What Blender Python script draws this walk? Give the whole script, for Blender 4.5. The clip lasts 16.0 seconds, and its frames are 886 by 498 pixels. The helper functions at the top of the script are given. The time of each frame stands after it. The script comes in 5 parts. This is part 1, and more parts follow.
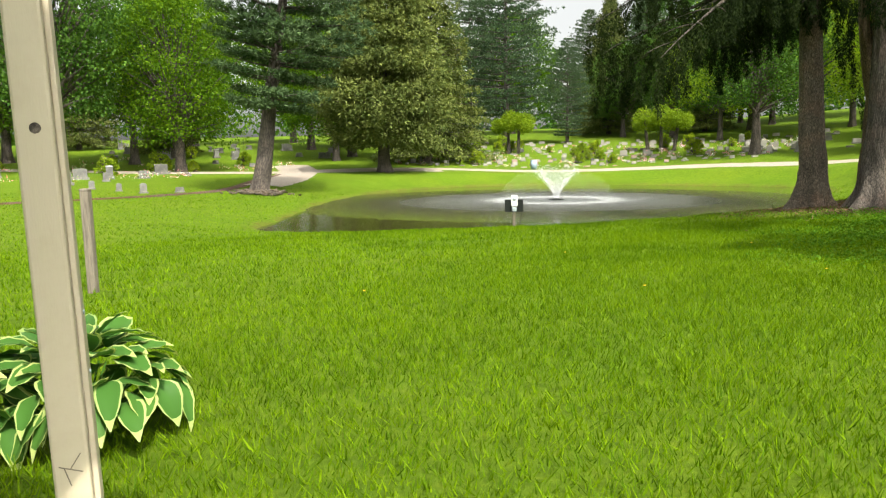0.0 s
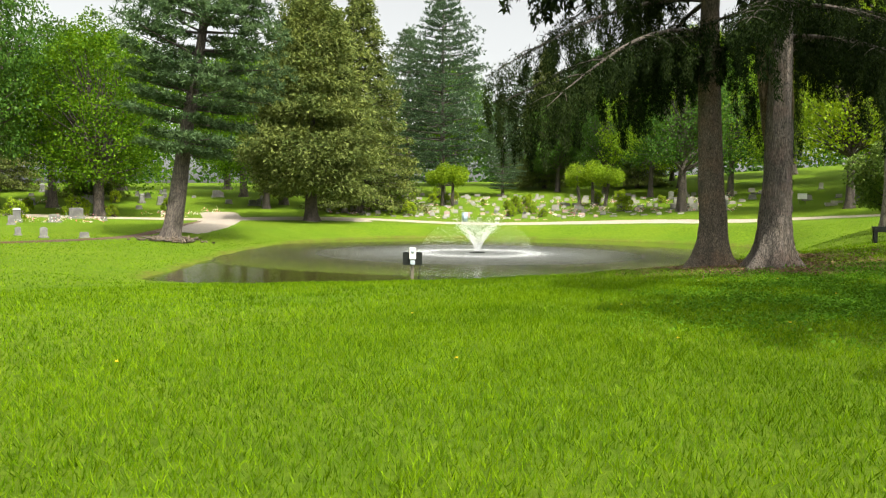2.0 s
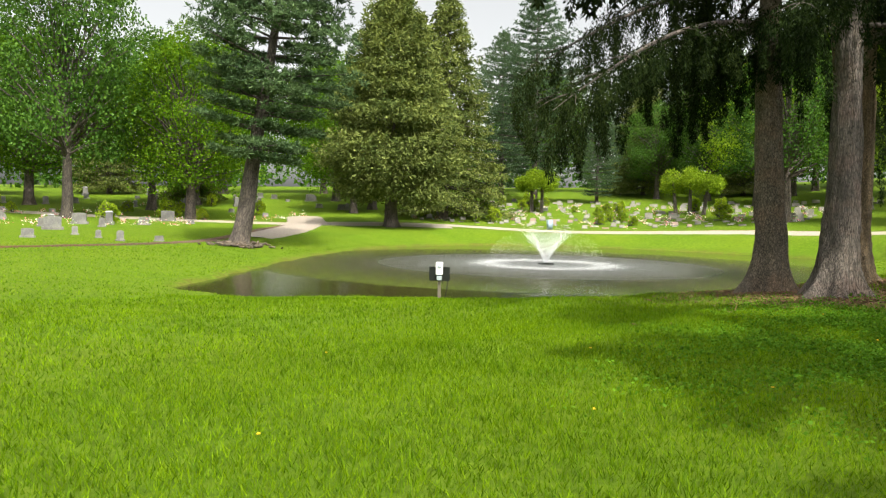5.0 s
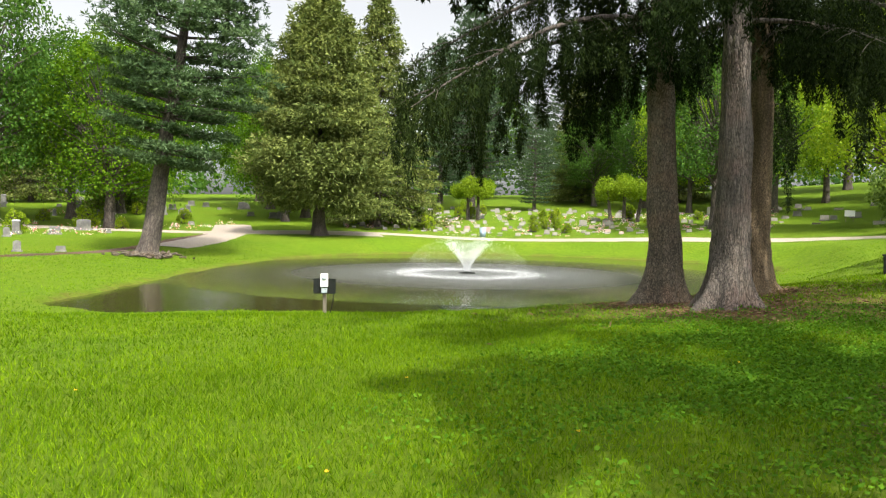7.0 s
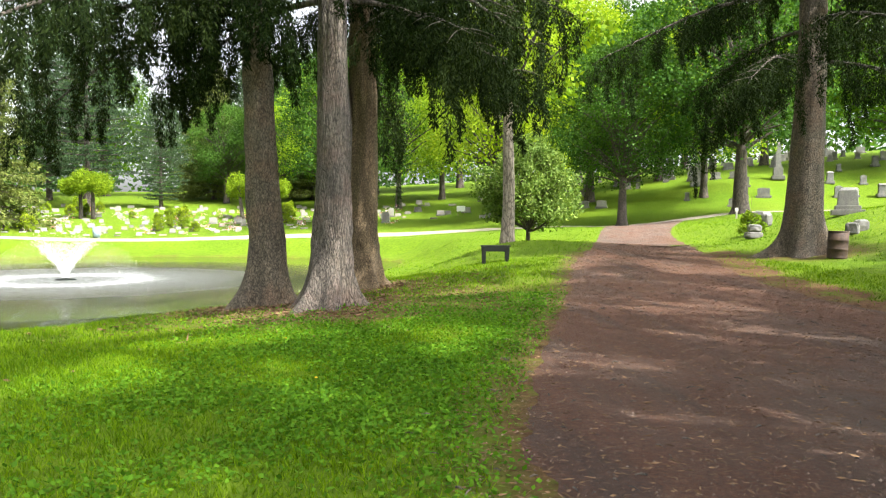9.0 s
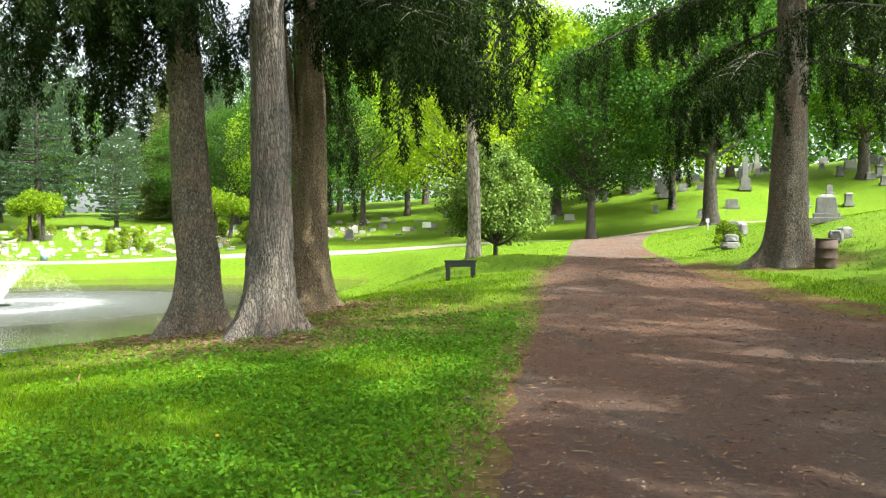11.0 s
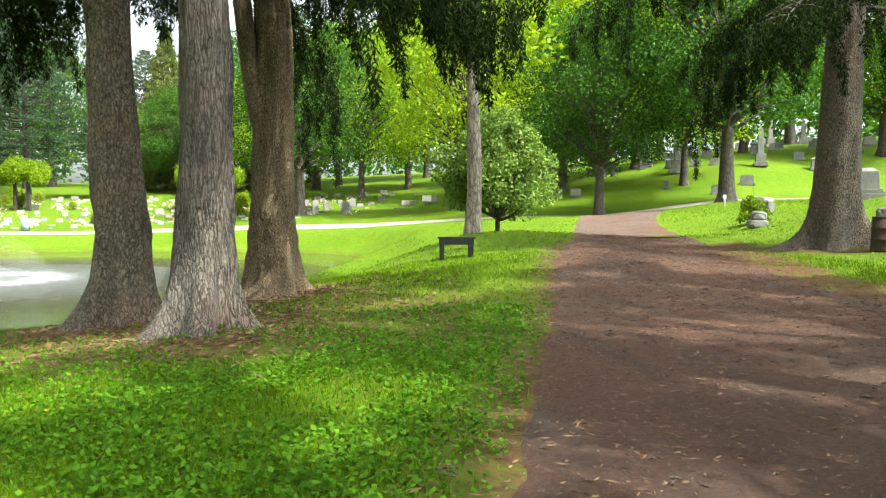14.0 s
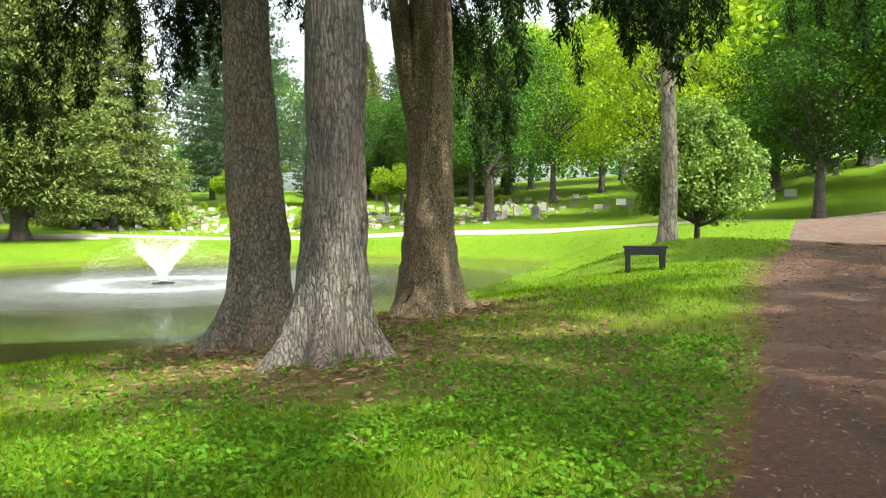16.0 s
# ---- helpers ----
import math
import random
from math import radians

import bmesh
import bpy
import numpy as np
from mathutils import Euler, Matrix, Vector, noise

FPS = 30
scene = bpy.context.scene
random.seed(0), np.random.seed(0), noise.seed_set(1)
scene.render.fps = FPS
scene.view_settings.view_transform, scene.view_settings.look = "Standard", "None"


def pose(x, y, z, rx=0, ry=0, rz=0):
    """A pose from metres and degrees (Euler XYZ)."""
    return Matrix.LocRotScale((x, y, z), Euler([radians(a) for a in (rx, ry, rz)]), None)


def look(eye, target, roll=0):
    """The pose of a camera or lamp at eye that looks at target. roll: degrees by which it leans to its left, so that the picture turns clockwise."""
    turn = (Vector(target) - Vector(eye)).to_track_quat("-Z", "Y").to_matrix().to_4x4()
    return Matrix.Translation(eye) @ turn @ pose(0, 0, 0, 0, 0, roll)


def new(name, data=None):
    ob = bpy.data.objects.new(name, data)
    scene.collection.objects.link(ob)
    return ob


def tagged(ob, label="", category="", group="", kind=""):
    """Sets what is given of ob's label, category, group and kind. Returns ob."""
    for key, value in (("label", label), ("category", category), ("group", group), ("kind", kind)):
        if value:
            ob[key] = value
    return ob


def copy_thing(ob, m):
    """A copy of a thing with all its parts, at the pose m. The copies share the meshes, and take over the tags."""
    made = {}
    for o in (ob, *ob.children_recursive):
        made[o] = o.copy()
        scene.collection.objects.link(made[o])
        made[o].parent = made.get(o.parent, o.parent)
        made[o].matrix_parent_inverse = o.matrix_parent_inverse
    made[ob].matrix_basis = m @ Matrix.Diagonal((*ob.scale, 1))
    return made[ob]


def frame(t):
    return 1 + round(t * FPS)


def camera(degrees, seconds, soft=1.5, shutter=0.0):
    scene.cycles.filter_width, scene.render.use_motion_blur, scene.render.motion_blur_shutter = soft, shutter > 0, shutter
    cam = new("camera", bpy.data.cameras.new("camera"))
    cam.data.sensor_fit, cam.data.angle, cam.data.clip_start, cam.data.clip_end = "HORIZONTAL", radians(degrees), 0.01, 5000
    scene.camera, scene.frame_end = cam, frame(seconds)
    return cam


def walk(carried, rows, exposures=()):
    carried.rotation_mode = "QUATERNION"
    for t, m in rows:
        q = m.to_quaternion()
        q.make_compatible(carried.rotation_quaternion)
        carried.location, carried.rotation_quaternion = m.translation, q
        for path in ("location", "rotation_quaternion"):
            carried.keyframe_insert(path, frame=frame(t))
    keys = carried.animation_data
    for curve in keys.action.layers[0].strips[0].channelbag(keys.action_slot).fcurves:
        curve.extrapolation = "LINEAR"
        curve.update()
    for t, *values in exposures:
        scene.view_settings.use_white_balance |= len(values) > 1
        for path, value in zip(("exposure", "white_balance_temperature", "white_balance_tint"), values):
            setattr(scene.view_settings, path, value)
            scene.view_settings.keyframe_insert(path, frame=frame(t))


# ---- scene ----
cam = camera(59.7, 16.0, 1.2)
PATH = [
    (0, (-6.113, -9.263, 1.422), (-6.779, -7.392, 1.183), -0.8),
    (0.5, (-5.94, -8.95, 1.377), (-6.577, -7.065, 1.173), -2.2),
    (1, (-5.714, -8.477, 1.387), (-6.078, -6.515, 1.254), 0.4),
    (1.5, (-5.383, -8.053, 1.419), (-5.821, -6.103, 1.343), 1.3),
    (2, (-5.126, -7.681, 1.386), (-5.659, -5.756, 1.278), 0.5),
    (2.5, (-4.864, -7.391, 1.427), (-5.403, -5.468, 1.324), 1.7),
    (3, (-4.558, -7.06, 1.474), (-5.256, -5.189, 1.374), 2.5),
    (3.2, (-4.448, -6.918, 1.476), (-5.168, -5.055, 1.383), 1.8),
    (5.3, (-3.451, -5.169, 1.625), (-4.244, -3.336, 1.524), 1.2),
    (5.5, (-3.334, -4.965, 1.619), (-4.016, -3.085, 1.56), 0.6),
    (6, (-3.057, -4.512, 1.595), (-3.783, -2.649, 1.571), -0.4),
    (6.5, (-2.829, -4.107, 1.591), (-3.648, -2.282, 1.591), -2.5),
    (7, (-2.65, -3.616, 1.635), (-3.321, -1.733, 1.557), 1.0),
    (7.5, (-2.45, -2.983, 1.677), (-2.736, -1.008, 1.553), 0.5),
    (8, (-2.279, -2.454, 1.637), (-2.118, -0.462, 1.554), 0.1),
    (8.5, (-2.192, -2.112, 1.66), (-1.964, -0.125, 1.61), 0.0),
    (8.7, (-2.122, -1.974, 1.632), (-1.899, 0.012, 1.558), 0.2),
    (10.8, (-1.693, -0.193, 1.482), (-1.379, 1.781, 1.445), 0.1),
    (11, (-1.639, -0.045, 1.478), (-1.329, 1.931, 1.449), -0.6),
    (11.5, (-1.481, 0.3, 1.508), (-1.178, 2.276, 1.458), -1.0),
    (12, (-1.266, 0.753, 1.481), (-0.982, 2.732, 1.437), -0.6),
    (12.5, (-1.207, 1.21, 1.448), (-0.992, 3.198, 1.403), -0.9),
    (13, (-1.105, 1.625, 1.426), (-0.813, 3.6, 1.32), -0.2),
    (13.5, (-1.048, 2.109, 1.422), (-0.793, 4.088, 1.288), 0.0),
    (14, (-1.02, 2.578, 1.434), (-0.717, 4.553, 1.34), 0.1),
    (14.5, (-0.892, 2.991, 1.418), (-0.632, 4.972, 1.341), -0.3),
    (15, (-0.758, 3.42, 1.434), (-0.577, 5.408, 1.315), -0.1),
    (15.5, (-0.679, 3.869, 1.483), (-0.67, 5.867, 1.403), 0.7),
    (16, (-0.527, 4.311, 1.469), (-0.725, 6.3, 1.387), -0.3),
]
EXPOSURES = [(0.0, 0.64, 6700, 6), (6.0, 0.62, 6600, 8), (7.0, 0.72, 6500, 9), (8.5, 1.42, 6450, 10), (10.5, 1.46, 6300, 0), (14.0, 1.38, 6350, 0), (16.0, 1.3, 6350, 0)]
walk(cam, [(t, look(e, g, r)) for t, e, g, r in PATH], EXPOSURES)

# ---- light ----
SUN_WAY = Vector((-0.72, 0.69, -1.28)).normalized()
sun_lamp = new("sun", bpy.data.lights.new("sun", "SUN"))
sun_lamp.data.energy, sun_lamp.data.angle, sun_lamp.data.color = 5.0, radians(0.5), (1.0, 0.95, 0.86)
sun_lamp.matrix_world = Matrix.Translation((20, -30, 60)) @ SUN_WAY.to_track_quat("-Z", "Y").to_matrix().to_4x4()
world = bpy.data.worlds.new("sky")
scene.world = world
world.use_nodes = True
wn = world.node_tree.nodes
sky = wn.new("ShaderNodeTexSky")
sky.sky_type, sky.sun_disc = "NISHITA", False
sky.sun_elevation = math.asin(-SUN_WAY.z)
sky.sun_rotation = math.atan2(-SUN_WAY.x, -SUN_WAY.y)
sky.air_density, sky.dust_density, sky.ozone_density = 0.7, 6.0, 0.6
wn["Background"].inputs["Strength"].default_value = 0.15
grey, haze = wn.new("ShaderNodeRGBToBW"), wn.new("ShaderNodeMix")
haze.data_type = "RGBA"
haze.inputs[0].default_value = 0.8
glare = wn.new("ShaderNodeMath")
glare.operation = "MULTIPLY"
glare.inputs[1].default_value = 2.3
world.node_tree.links.new(grey.outputs[0], glare.inputs[0])
world.node_tree.links.new(sky.outputs[0], grey.inputs[0])
world.node_tree.links.new(sky.outputs[0], haze.inputs[6])
world.node_tree.links.new(glare.outputs[0], haze.inputs[7])
world.node_tree.links.new(haze.outputs[2], wn["Background"].inputs["Color"])


# ---- materials ----
def material(name, color, rough=0.8, metal=0.0):
    m = bpy.data.materials.new(name)
    m.use_nodes = True
    b = m.node_tree.nodes["Principled BSDF"]
    b.inputs["Base Color"].default_value = (*color, 1)
    b.inputs["Roughness"].default_value = rough
    b.inputs["Metallic"].default_value = metal
    return m


def node(m, kind, **values):
    n = m.node_tree.nodes.new(kind)
    for k, v in values.items():
        n.inputs[k.replace("_", " ")].default_value = v
    return n


def wire(m, a, b):
    m.node_tree.links.new(a, b)


def place(m, stretch=(1, 1, 1), world_space=False):
    """Coordinates in metres, stretched."""
    t = node(m, "ShaderNodeNewGeometry") if world_space else node(m, "ShaderNodeTexCoord")
    mp = node(m, "ShaderNodeMapping")
    mp.inputs["Scale"].default_value = stretch
    wire(m, t.outputs["Position" if world_space else "Object"], mp.inputs["Vector"])
    return mp.outputs["Vector"]


def noise_of(m, vec, scale, detail=4.0, rough=0.6):
    n = node(m, "ShaderNodeTexNoise", Scale=scale, Detail=detail, Roughness=rough)
    wire(m, vec, n.inputs["Vector"])
    return n.outputs["Fac"]


def ramp(m, fac, stops):
    r = node(m, "ShaderNodeValToRGB")
    e = r.color_ramp.elements
    while len(e) < len(stops):
        e.new(0.5)
    for el, (p, c) in zip(e, stops):
        el.position, el.color = p, (*c, 1)
    wire(m, fac, r.inputs["Fac"])
    return r.outputs["Color"]


def mixed(m, fac, a, b, mode="MIX"):
    x = m.node_tree.nodes.new("ShaderNodeMix")
    x.data_type, x.blend_type = "RGBA", mode
    for v, s in ((fac, 0), (a, 6), (b, 7)):
        if isinstance(v, (int, float)):
            x.inputs[s].default_value = v
        elif isinstance(v, tuple):
            x.inputs[s].default_value = (*v, 1)
        else:
            wire(m, v, x.inputs[s])
    return x.outputs[2]


def colour(m, socket):
    wire(m, socket, m.node_tree.nodes["Principled BSDF"].inputs["Base Color"])


def bump(m, height, strength=0.5, distance=0.02):
    b = node(m, "ShaderNodeBump", Strength=strength, Distance=distance)
    wire(m, height, b.inputs["Height"])
    wire(m, b.outputs["Normal"], m.node_tree.nodes["Principled BSDF"].inputs["Normal"])


def rough_from(m, socket, lo, hi):
    r = node(m, "ShaderNodeMapRange")
    r.inputs["To Min"].default_value, r.inputs["To Max"].default_value = lo, hi
    wire(m, socket, r.inputs["Value"])
    wire(m, r.outputs[0], m.node_tree.nodes["Principled BSDF"].inputs["Roughness"])


def leafy(name, dark, light, through_tint, amount=0.35, rough=0.5):
    """Foliage: each leaf its own tone, with light passing through it."""
    m = material(name, light, rough)
    g = node(m, "ShaderNodeNewGeometry")
    o = node(m, "ShaderNodeObjectInfo")
    per = ramp(m, g.outputs["Random Per Island"], [(0.0, dark), (0.55, tuple((a + b) / 2 for a, b in zip(dark, light))), (1.0, light)])
    big = noise_of(m, place(m, (1, 1, 1), True), 0.35, 2)
    tone = ramp(m, big, [(0.3, (0.75, 0.8, 0.75)), (0.7, (1.2, 1.15, 1.0))])
    c = mixed(m, 1.0, per, tone, "MULTIPLY")
    own = ramp(m, o.outputs["Random"], [(0.0, (0.86, 0.92, 0.9)), (1.0, (1.12, 1.06, 1.0))])
    c = mixed(m, 1.0, c, own, "MULTIPLY")
    colour(m, c)
    m.node_tree.nodes["Principled BSDF"].inputs["Specular IOR Level"].default_value = 0.05
    t = node(m, "ShaderNodeBsdfTranslucent")
    wire(m, mixed(m, 1.0, c, through_tint, "MULTIPLY"), t.inputs["Color"])
    s = node(m, "ShaderNodeMixShader", Fac=amount)
    wire(m, m.node_tree.nodes["Principled BSDF"].outputs[0], s.inputs[1])
    wire(m, t.outputs[0], s.inputs[2])
    wire(m, s.outputs[0], m.node_tree.nodes["Material Output"].inputs["Surface"])
    return m


def bark(name, dark, light, scale=9.0, stretch=0.22, depth=0.03, tint=None):
    m = material(name, light, 0.95)
    v = place(m, (1, 1, stretch))
    n = node(m, "ShaderNodeTexVoronoi", Scale=scale)
    n.feature = "DISTANCE_TO_EDGE"
    warp = node(m, "ShaderNodeTexNoise", Scale=5.0, Detail=3.0)
    wire(m, v, warp.inputs["Vector"])
    add = m.node_tree.nodes.new("ShaderNodeVectorMath")
    add.operation = "ADD"
    sc = m.node_tree.nodes.new("ShaderNodeVectorMath")
    sc.operation = "SCALE"
    sc.inputs["Scale"].default_value = 0.22
    wire(m, warp.outputs["Color"], sc.inputs[0])
    wire(m, v, add.inputs[0]), wire(m, sc.outputs[0], add.inputs[1])
    wire(m, add.outputs[0], n.inputs["Vector"])
    fine = noise_of(m, place(m, (1, 1, 0.5)), 40, 5, 0.7)
    plate = ramp(m, n.outputs["Distance"], [(0.0, (0.22, 0.21, 0.2)), (0.16, (0.83, 0.83, 0.83)), (0.42, (1, 1, 1))])
    base = ramp(m, fine, [(0.3, dark), (0.68, light)])
    patch = noise_of(m, place(m), 1.3, 4)
    if tint:
        base = mixed(m, ramp(m, patch, [(0.48, (0, 0, 0)), (0.66, (0.6, 0.6, 0.6))]), base, tint)
    broad = ramp(m, noise_of(m, place(m, (1, 1, 0.35)), 3.2, 6, 0.7), [(0.34, (0.62, 0.6, 0.58)), (0.52, (1, 1, 1)), (0.68, (1.3, 1.24, 1.15))])
    base = mixed(m, 1.0, base, broad, "MULTIPLY")
    colour(m, mixed(m, 0.85, base, plate, "MULTIPLY"))
    h = mixed(m, 0.45, plate, fine)
    bump(m, h, 0.9, depth)
    return m


GRASS_GROUND = material("lawn_soil", (0.1, 0.16, 0.03), 0.95)
_m = GRASS_GROUND
_v = place(_m, (1, 1, 1), True)
_c = ramp(_m, noise_of(_m, _v, 6.0, 6, 0.75), [(0.3, (0.042, 0.08, 0.003)), (0.55, (0.078, 0.128, 0.006)), (0.8, (0.13, 0.172, 0.012))])
_c = mixed(_m, 1.0, _c, ramp(_m, noise_of(_m, _v, 0.22, 4), [(0.3, (0.85, 0.93, 0.8)), (0.7, (1.15, 1.06, 1.1))]), "MULTIPLY")
_bare = node(_m, "ShaderNodeVertexColor")
_bare.layer_name = "bare"
_soil = ramp(_m, noise_of(_m, _v, 9.0, 6, 0.7), [(0.3, (0.045, 0.024, 0.012)), (0.6, (0.1, 0.054, 0.028)), (0.8, (0.17, 0.105, 0.05))])
_mask = mixed(_m, 1.0, _bare.outputs["Color"], ramp(_m, noise_of(_m, _v, 2.2, 5, 0.7), [(0.3, (0.1, 0.1, 0.1)), (0.5, (1, 1, 1))]), "MULTIPLY")
colour(_m, mixed(_m, _mask, _c, _soil))
bump(_m, noise_of(_m, _v, 30, 6, 0.8), 0.7, 0.04)
_m.node_tree.nodes["Principled BSDF"].inputs["Specular IOR Level"].default_value = 0.1

DIRT = material("red_gravel", (0.25, 0.16, 0.12), 0.95)
_m = DIRT
_v = place(_m, (1, 1, 1), True)
_c = ramp(_m, noise_of(_m, _v, 24.0, 9, 0.88), [(0.34, (0.026, 0.0105, 0.005)), (0.55, (0.1, 0.036, 0.014)), (0.72, (0.22, 0.105, 0.05))])
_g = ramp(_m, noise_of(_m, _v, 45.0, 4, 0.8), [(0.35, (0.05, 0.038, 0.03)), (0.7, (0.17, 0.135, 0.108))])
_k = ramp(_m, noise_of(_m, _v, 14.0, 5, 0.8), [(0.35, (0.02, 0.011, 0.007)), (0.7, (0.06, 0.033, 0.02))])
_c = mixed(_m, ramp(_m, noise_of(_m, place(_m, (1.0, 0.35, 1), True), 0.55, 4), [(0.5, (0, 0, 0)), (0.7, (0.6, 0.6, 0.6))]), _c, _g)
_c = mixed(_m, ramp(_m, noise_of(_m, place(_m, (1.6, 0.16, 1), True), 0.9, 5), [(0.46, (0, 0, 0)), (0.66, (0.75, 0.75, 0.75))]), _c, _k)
_gravel_sunlit = node(_m, "ShaderNodeVertexColor")
_gravel_sunlit.layer_name = "gravel_sunlit"
_c = mixed(_m, mixed(_m, 1.0, _gravel_sunlit.outputs["Color"], ramp(_m, noise_of(_m, _v, 1.4, 6, 0.75), [(0.38, (0, 0, 0)), (0.56, (1, 1, 1))]), "MULTIPLY"), _c, _g)
colour(_m, _c)
bump(_m, noise_of(_m, _v, 11, 9, 0.9), 1.0, 0.07)

PALE = material("pale_gravel", (0.5, 0.45, 0.38), 0.95)
_m = PALE
_v = place(_m, (1, 1, 1), True)
colour(_m, ramp(_m, noise_of(_m, _v, 7.0, 7, 0.8), [(0.3, (0.17, 0.14, 0.11)), (0.7, (0.32, 0.275, 0.23))]))
bump(_m, noise_of(_m, _v, 30, 6, 0.8), 0.5, 0.02)

BLADE = leafy("grass_blade", (0.042, 0.1, 0.002), (0.155, 0.26, 0.005), (1.1, 1.1, 0.4), 0.4, 0.6)
CLOVER = leafy("clover_leaf", (0.045, 0.115, 0.008), (0.12, 0.235, 0.016), (1.0, 1.15, 0.5), 0.35, 0.6)
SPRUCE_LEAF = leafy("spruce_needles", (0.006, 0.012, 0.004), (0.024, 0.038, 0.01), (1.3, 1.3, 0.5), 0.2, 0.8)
PINE_LEAF = leafy("pine_needles", (0.03, 0.058, 0.026), (0.115, 0.165, 0.08), (1.1, 1.2, 0.7), 0.25, 0.5)
CEDAR_LEAF = leafy("cedar_sprays", (0.045, 0.068, 0.018), (0.16, 0.185, 0.058), (1.2, 1.2, 0.6), 0.25, 0.6)
FIR_LEAF = leafy("fir_sprays", (0.026, 0.052, 0.026), (0.1, 0.145, 0.082), (1.1, 1.2, 0.8), 0.2, 0.6)
MAPLE_LEAF = leafy("maple_leaves", (0.03, 0.085, 0.005), (0.105, 0.19, 0.012), (1.5, 1.4, 0.5), 0.45, 0.45)
DARK_LEAF = leafy("dark_maple_leaves", (0.022, 0.062, 0.012), (0.075, 0.15, 0.024), (1.3, 1.3, 0.5), 0.35, 0.45)
LIME_LEAF = leafy("lime_green_leaves", (0.1, 0.19, 0.01), (0.27, 0.38, 0.035), (1.5, 1.35, 0.4), 0.5, 0.45)
YEW_LEAF = leafy("yew_sprays", (0.09, 0.15, 0.008), (0.24, 0.32, 0.02), (1.2, 1.2, 0.5), 0.3, 0.5)
DOGWOOD_LEAF = leafy("dogwood_leaves", (0.07, 0.13, 0.028), (0.21, 0.29, 0.085), (1.2, 1.2, 0.6), 0.35, 0.5)
SPRUCE_BARK = bark("spruce_bark", (0.035, 0.028, 0.02), (0.235, 0.195, 0.145), 21, 0.5, 0.035, (0.2, 0.125, 0.08))
FISSURED_BARK = bark("fissured_bark", (0.03, 0.025, 0.021), (0.215, 0.185, 0.155), 23, 0.17, 0.045, (0.2, 0.135, 0.11))
GOLDEN_BARK = bark("golden_brown_bark", (0.055, 0.037, 0.02), (0.32, 0.235, 0.14), 32, 0.7, 0.03)
PALE_BARK = bark("pale_grey_bark", (0.17, 0.14, 0.105), (0.4, 0.34, 0.275), 9, 0.3, 0.02)
DARK_BARK = bark("dark_bark", (0.045, 0.036, 0.03), (0.14, 0.115, 0.095), 10, 0.25, 0.03)


def stone_of(name, a, b, rough=0.6):
    m = material(name, b, rough)
    v = place(m)
    c = ramp(m, noise_of(m, v, 22, 6, 0.85), [(0.35, a), (0.65, b)])
    own = node(m, "ShaderNodeObjectInfo")
    c = mixed(m, 1.0, c, ramp(m, own.outputs["Random"], [(0, (0.78, 0.76, 0.74)), (1, (1.1, 1.1, 1.1))]), "MULTIPLY")
    c = mixed(m, ramp(m, noise_of(m, v, 3.0, 5), [(0.45, (0, 0, 0)), (0.75, (0.5, 0.5, 0.5))]), c, (0.22, 0.21, 0.17))
    colour(m, c)
    bump(m, noise_of(m, v, 45, 5, 0.7), 0.3, 0.008)
    return m


PALE_STONE = stone_of("pale_granite", (0.15, 0.14, 0.123), (0.29, 0.275, 0.25))
GREY_STONE = stone_of("grey_granite", (0.06, 0.058, 0.055), (0.14, 0.136, 0.128))
DARK_STONE = stone_of("dark_granite", (0.05, 0.05, 0.05), (0.12, 0.115, 0.11), 0.35)
ROSE_STONE = stone_of("rose_granite", (0.2, 0.13, 0.11), (0.36, 0.26, 0.225))


# ---- building helpers ----
def mesh_np(name, verts, faces, smooth=False):
    """A mesh from arrays; all faces have the same number of corners."""
    verts, faces = np.asarray(verts, np.float32).reshape(-1, 3), np.asarray(faces, np.int32)
    k = faces.shape[1]
    me = bpy.data.meshes.new(name)
    me.vertices.add(len(verts))
    me.vertices.foreach_set("co", verts.ravel())
    me.loops.add(faces.size)
    me.loops.foreach_set("vertex_index", faces.ravel())
    me.polygons.add(len(faces))
    me.polygons.foreach_set("loop_start", np.arange(0, faces.size, k, dtype=np.int32))
    me.polygons.foreach_set("use_smooth", np.full(len(faces), smooth))
    me.update(calc_edges=True)
    return me


def part(name, data, mat, parent=None, label="", at=None):
    """Links a bmesh or a mesh as one object, under a thing or a part where one is given."""
    if isinstance(data, bmesh.types.BMesh):
        me = bpy.data.meshes.new(name)
        data.to_mesh(me)
        data.free()
        data = me
    if mat and not data.materials:
        data.materials.append(mat)
    ob = new(name, data)
    if parent:
        ob.parent = parent
    if at is not None:
        ob.matrix_basis = at
    if label:
        ob["label"] = label
    return ob


def thing(name, m, label, category, group="", kind=""):
    ob = new(name)
    ob.empty_display_size = 0.2
    ob.matrix_basis = m
    return tagged(ob, label, category, group, kind)


def box(bm, x, y, z, cx=0, cy=0, cz=0, bevel=0.01, turn=None):
    r = bmesh.ops.create_cube(bm, size=1)
    vs = r["verts"]
    bmesh.ops.scale(bm, vec=(x, y, z), verts=vs)
    if bevel:
        es = list({e for v in vs for e in v.link_edges})
        vs = list({v for f in bmesh.ops.bevel(bm, geom=es, offset=bevel, segments=2, affect="EDGES", profile=0.5)["faces"] for v in f.verts} | {v for v in vs if v.is_valid})
    m = Matrix.Translation((cx, cy, cz))
    if turn is not None:
        m = m @ turn
    bmesh.ops.transform(bm, matrix=m, verts=vs)
    return bm


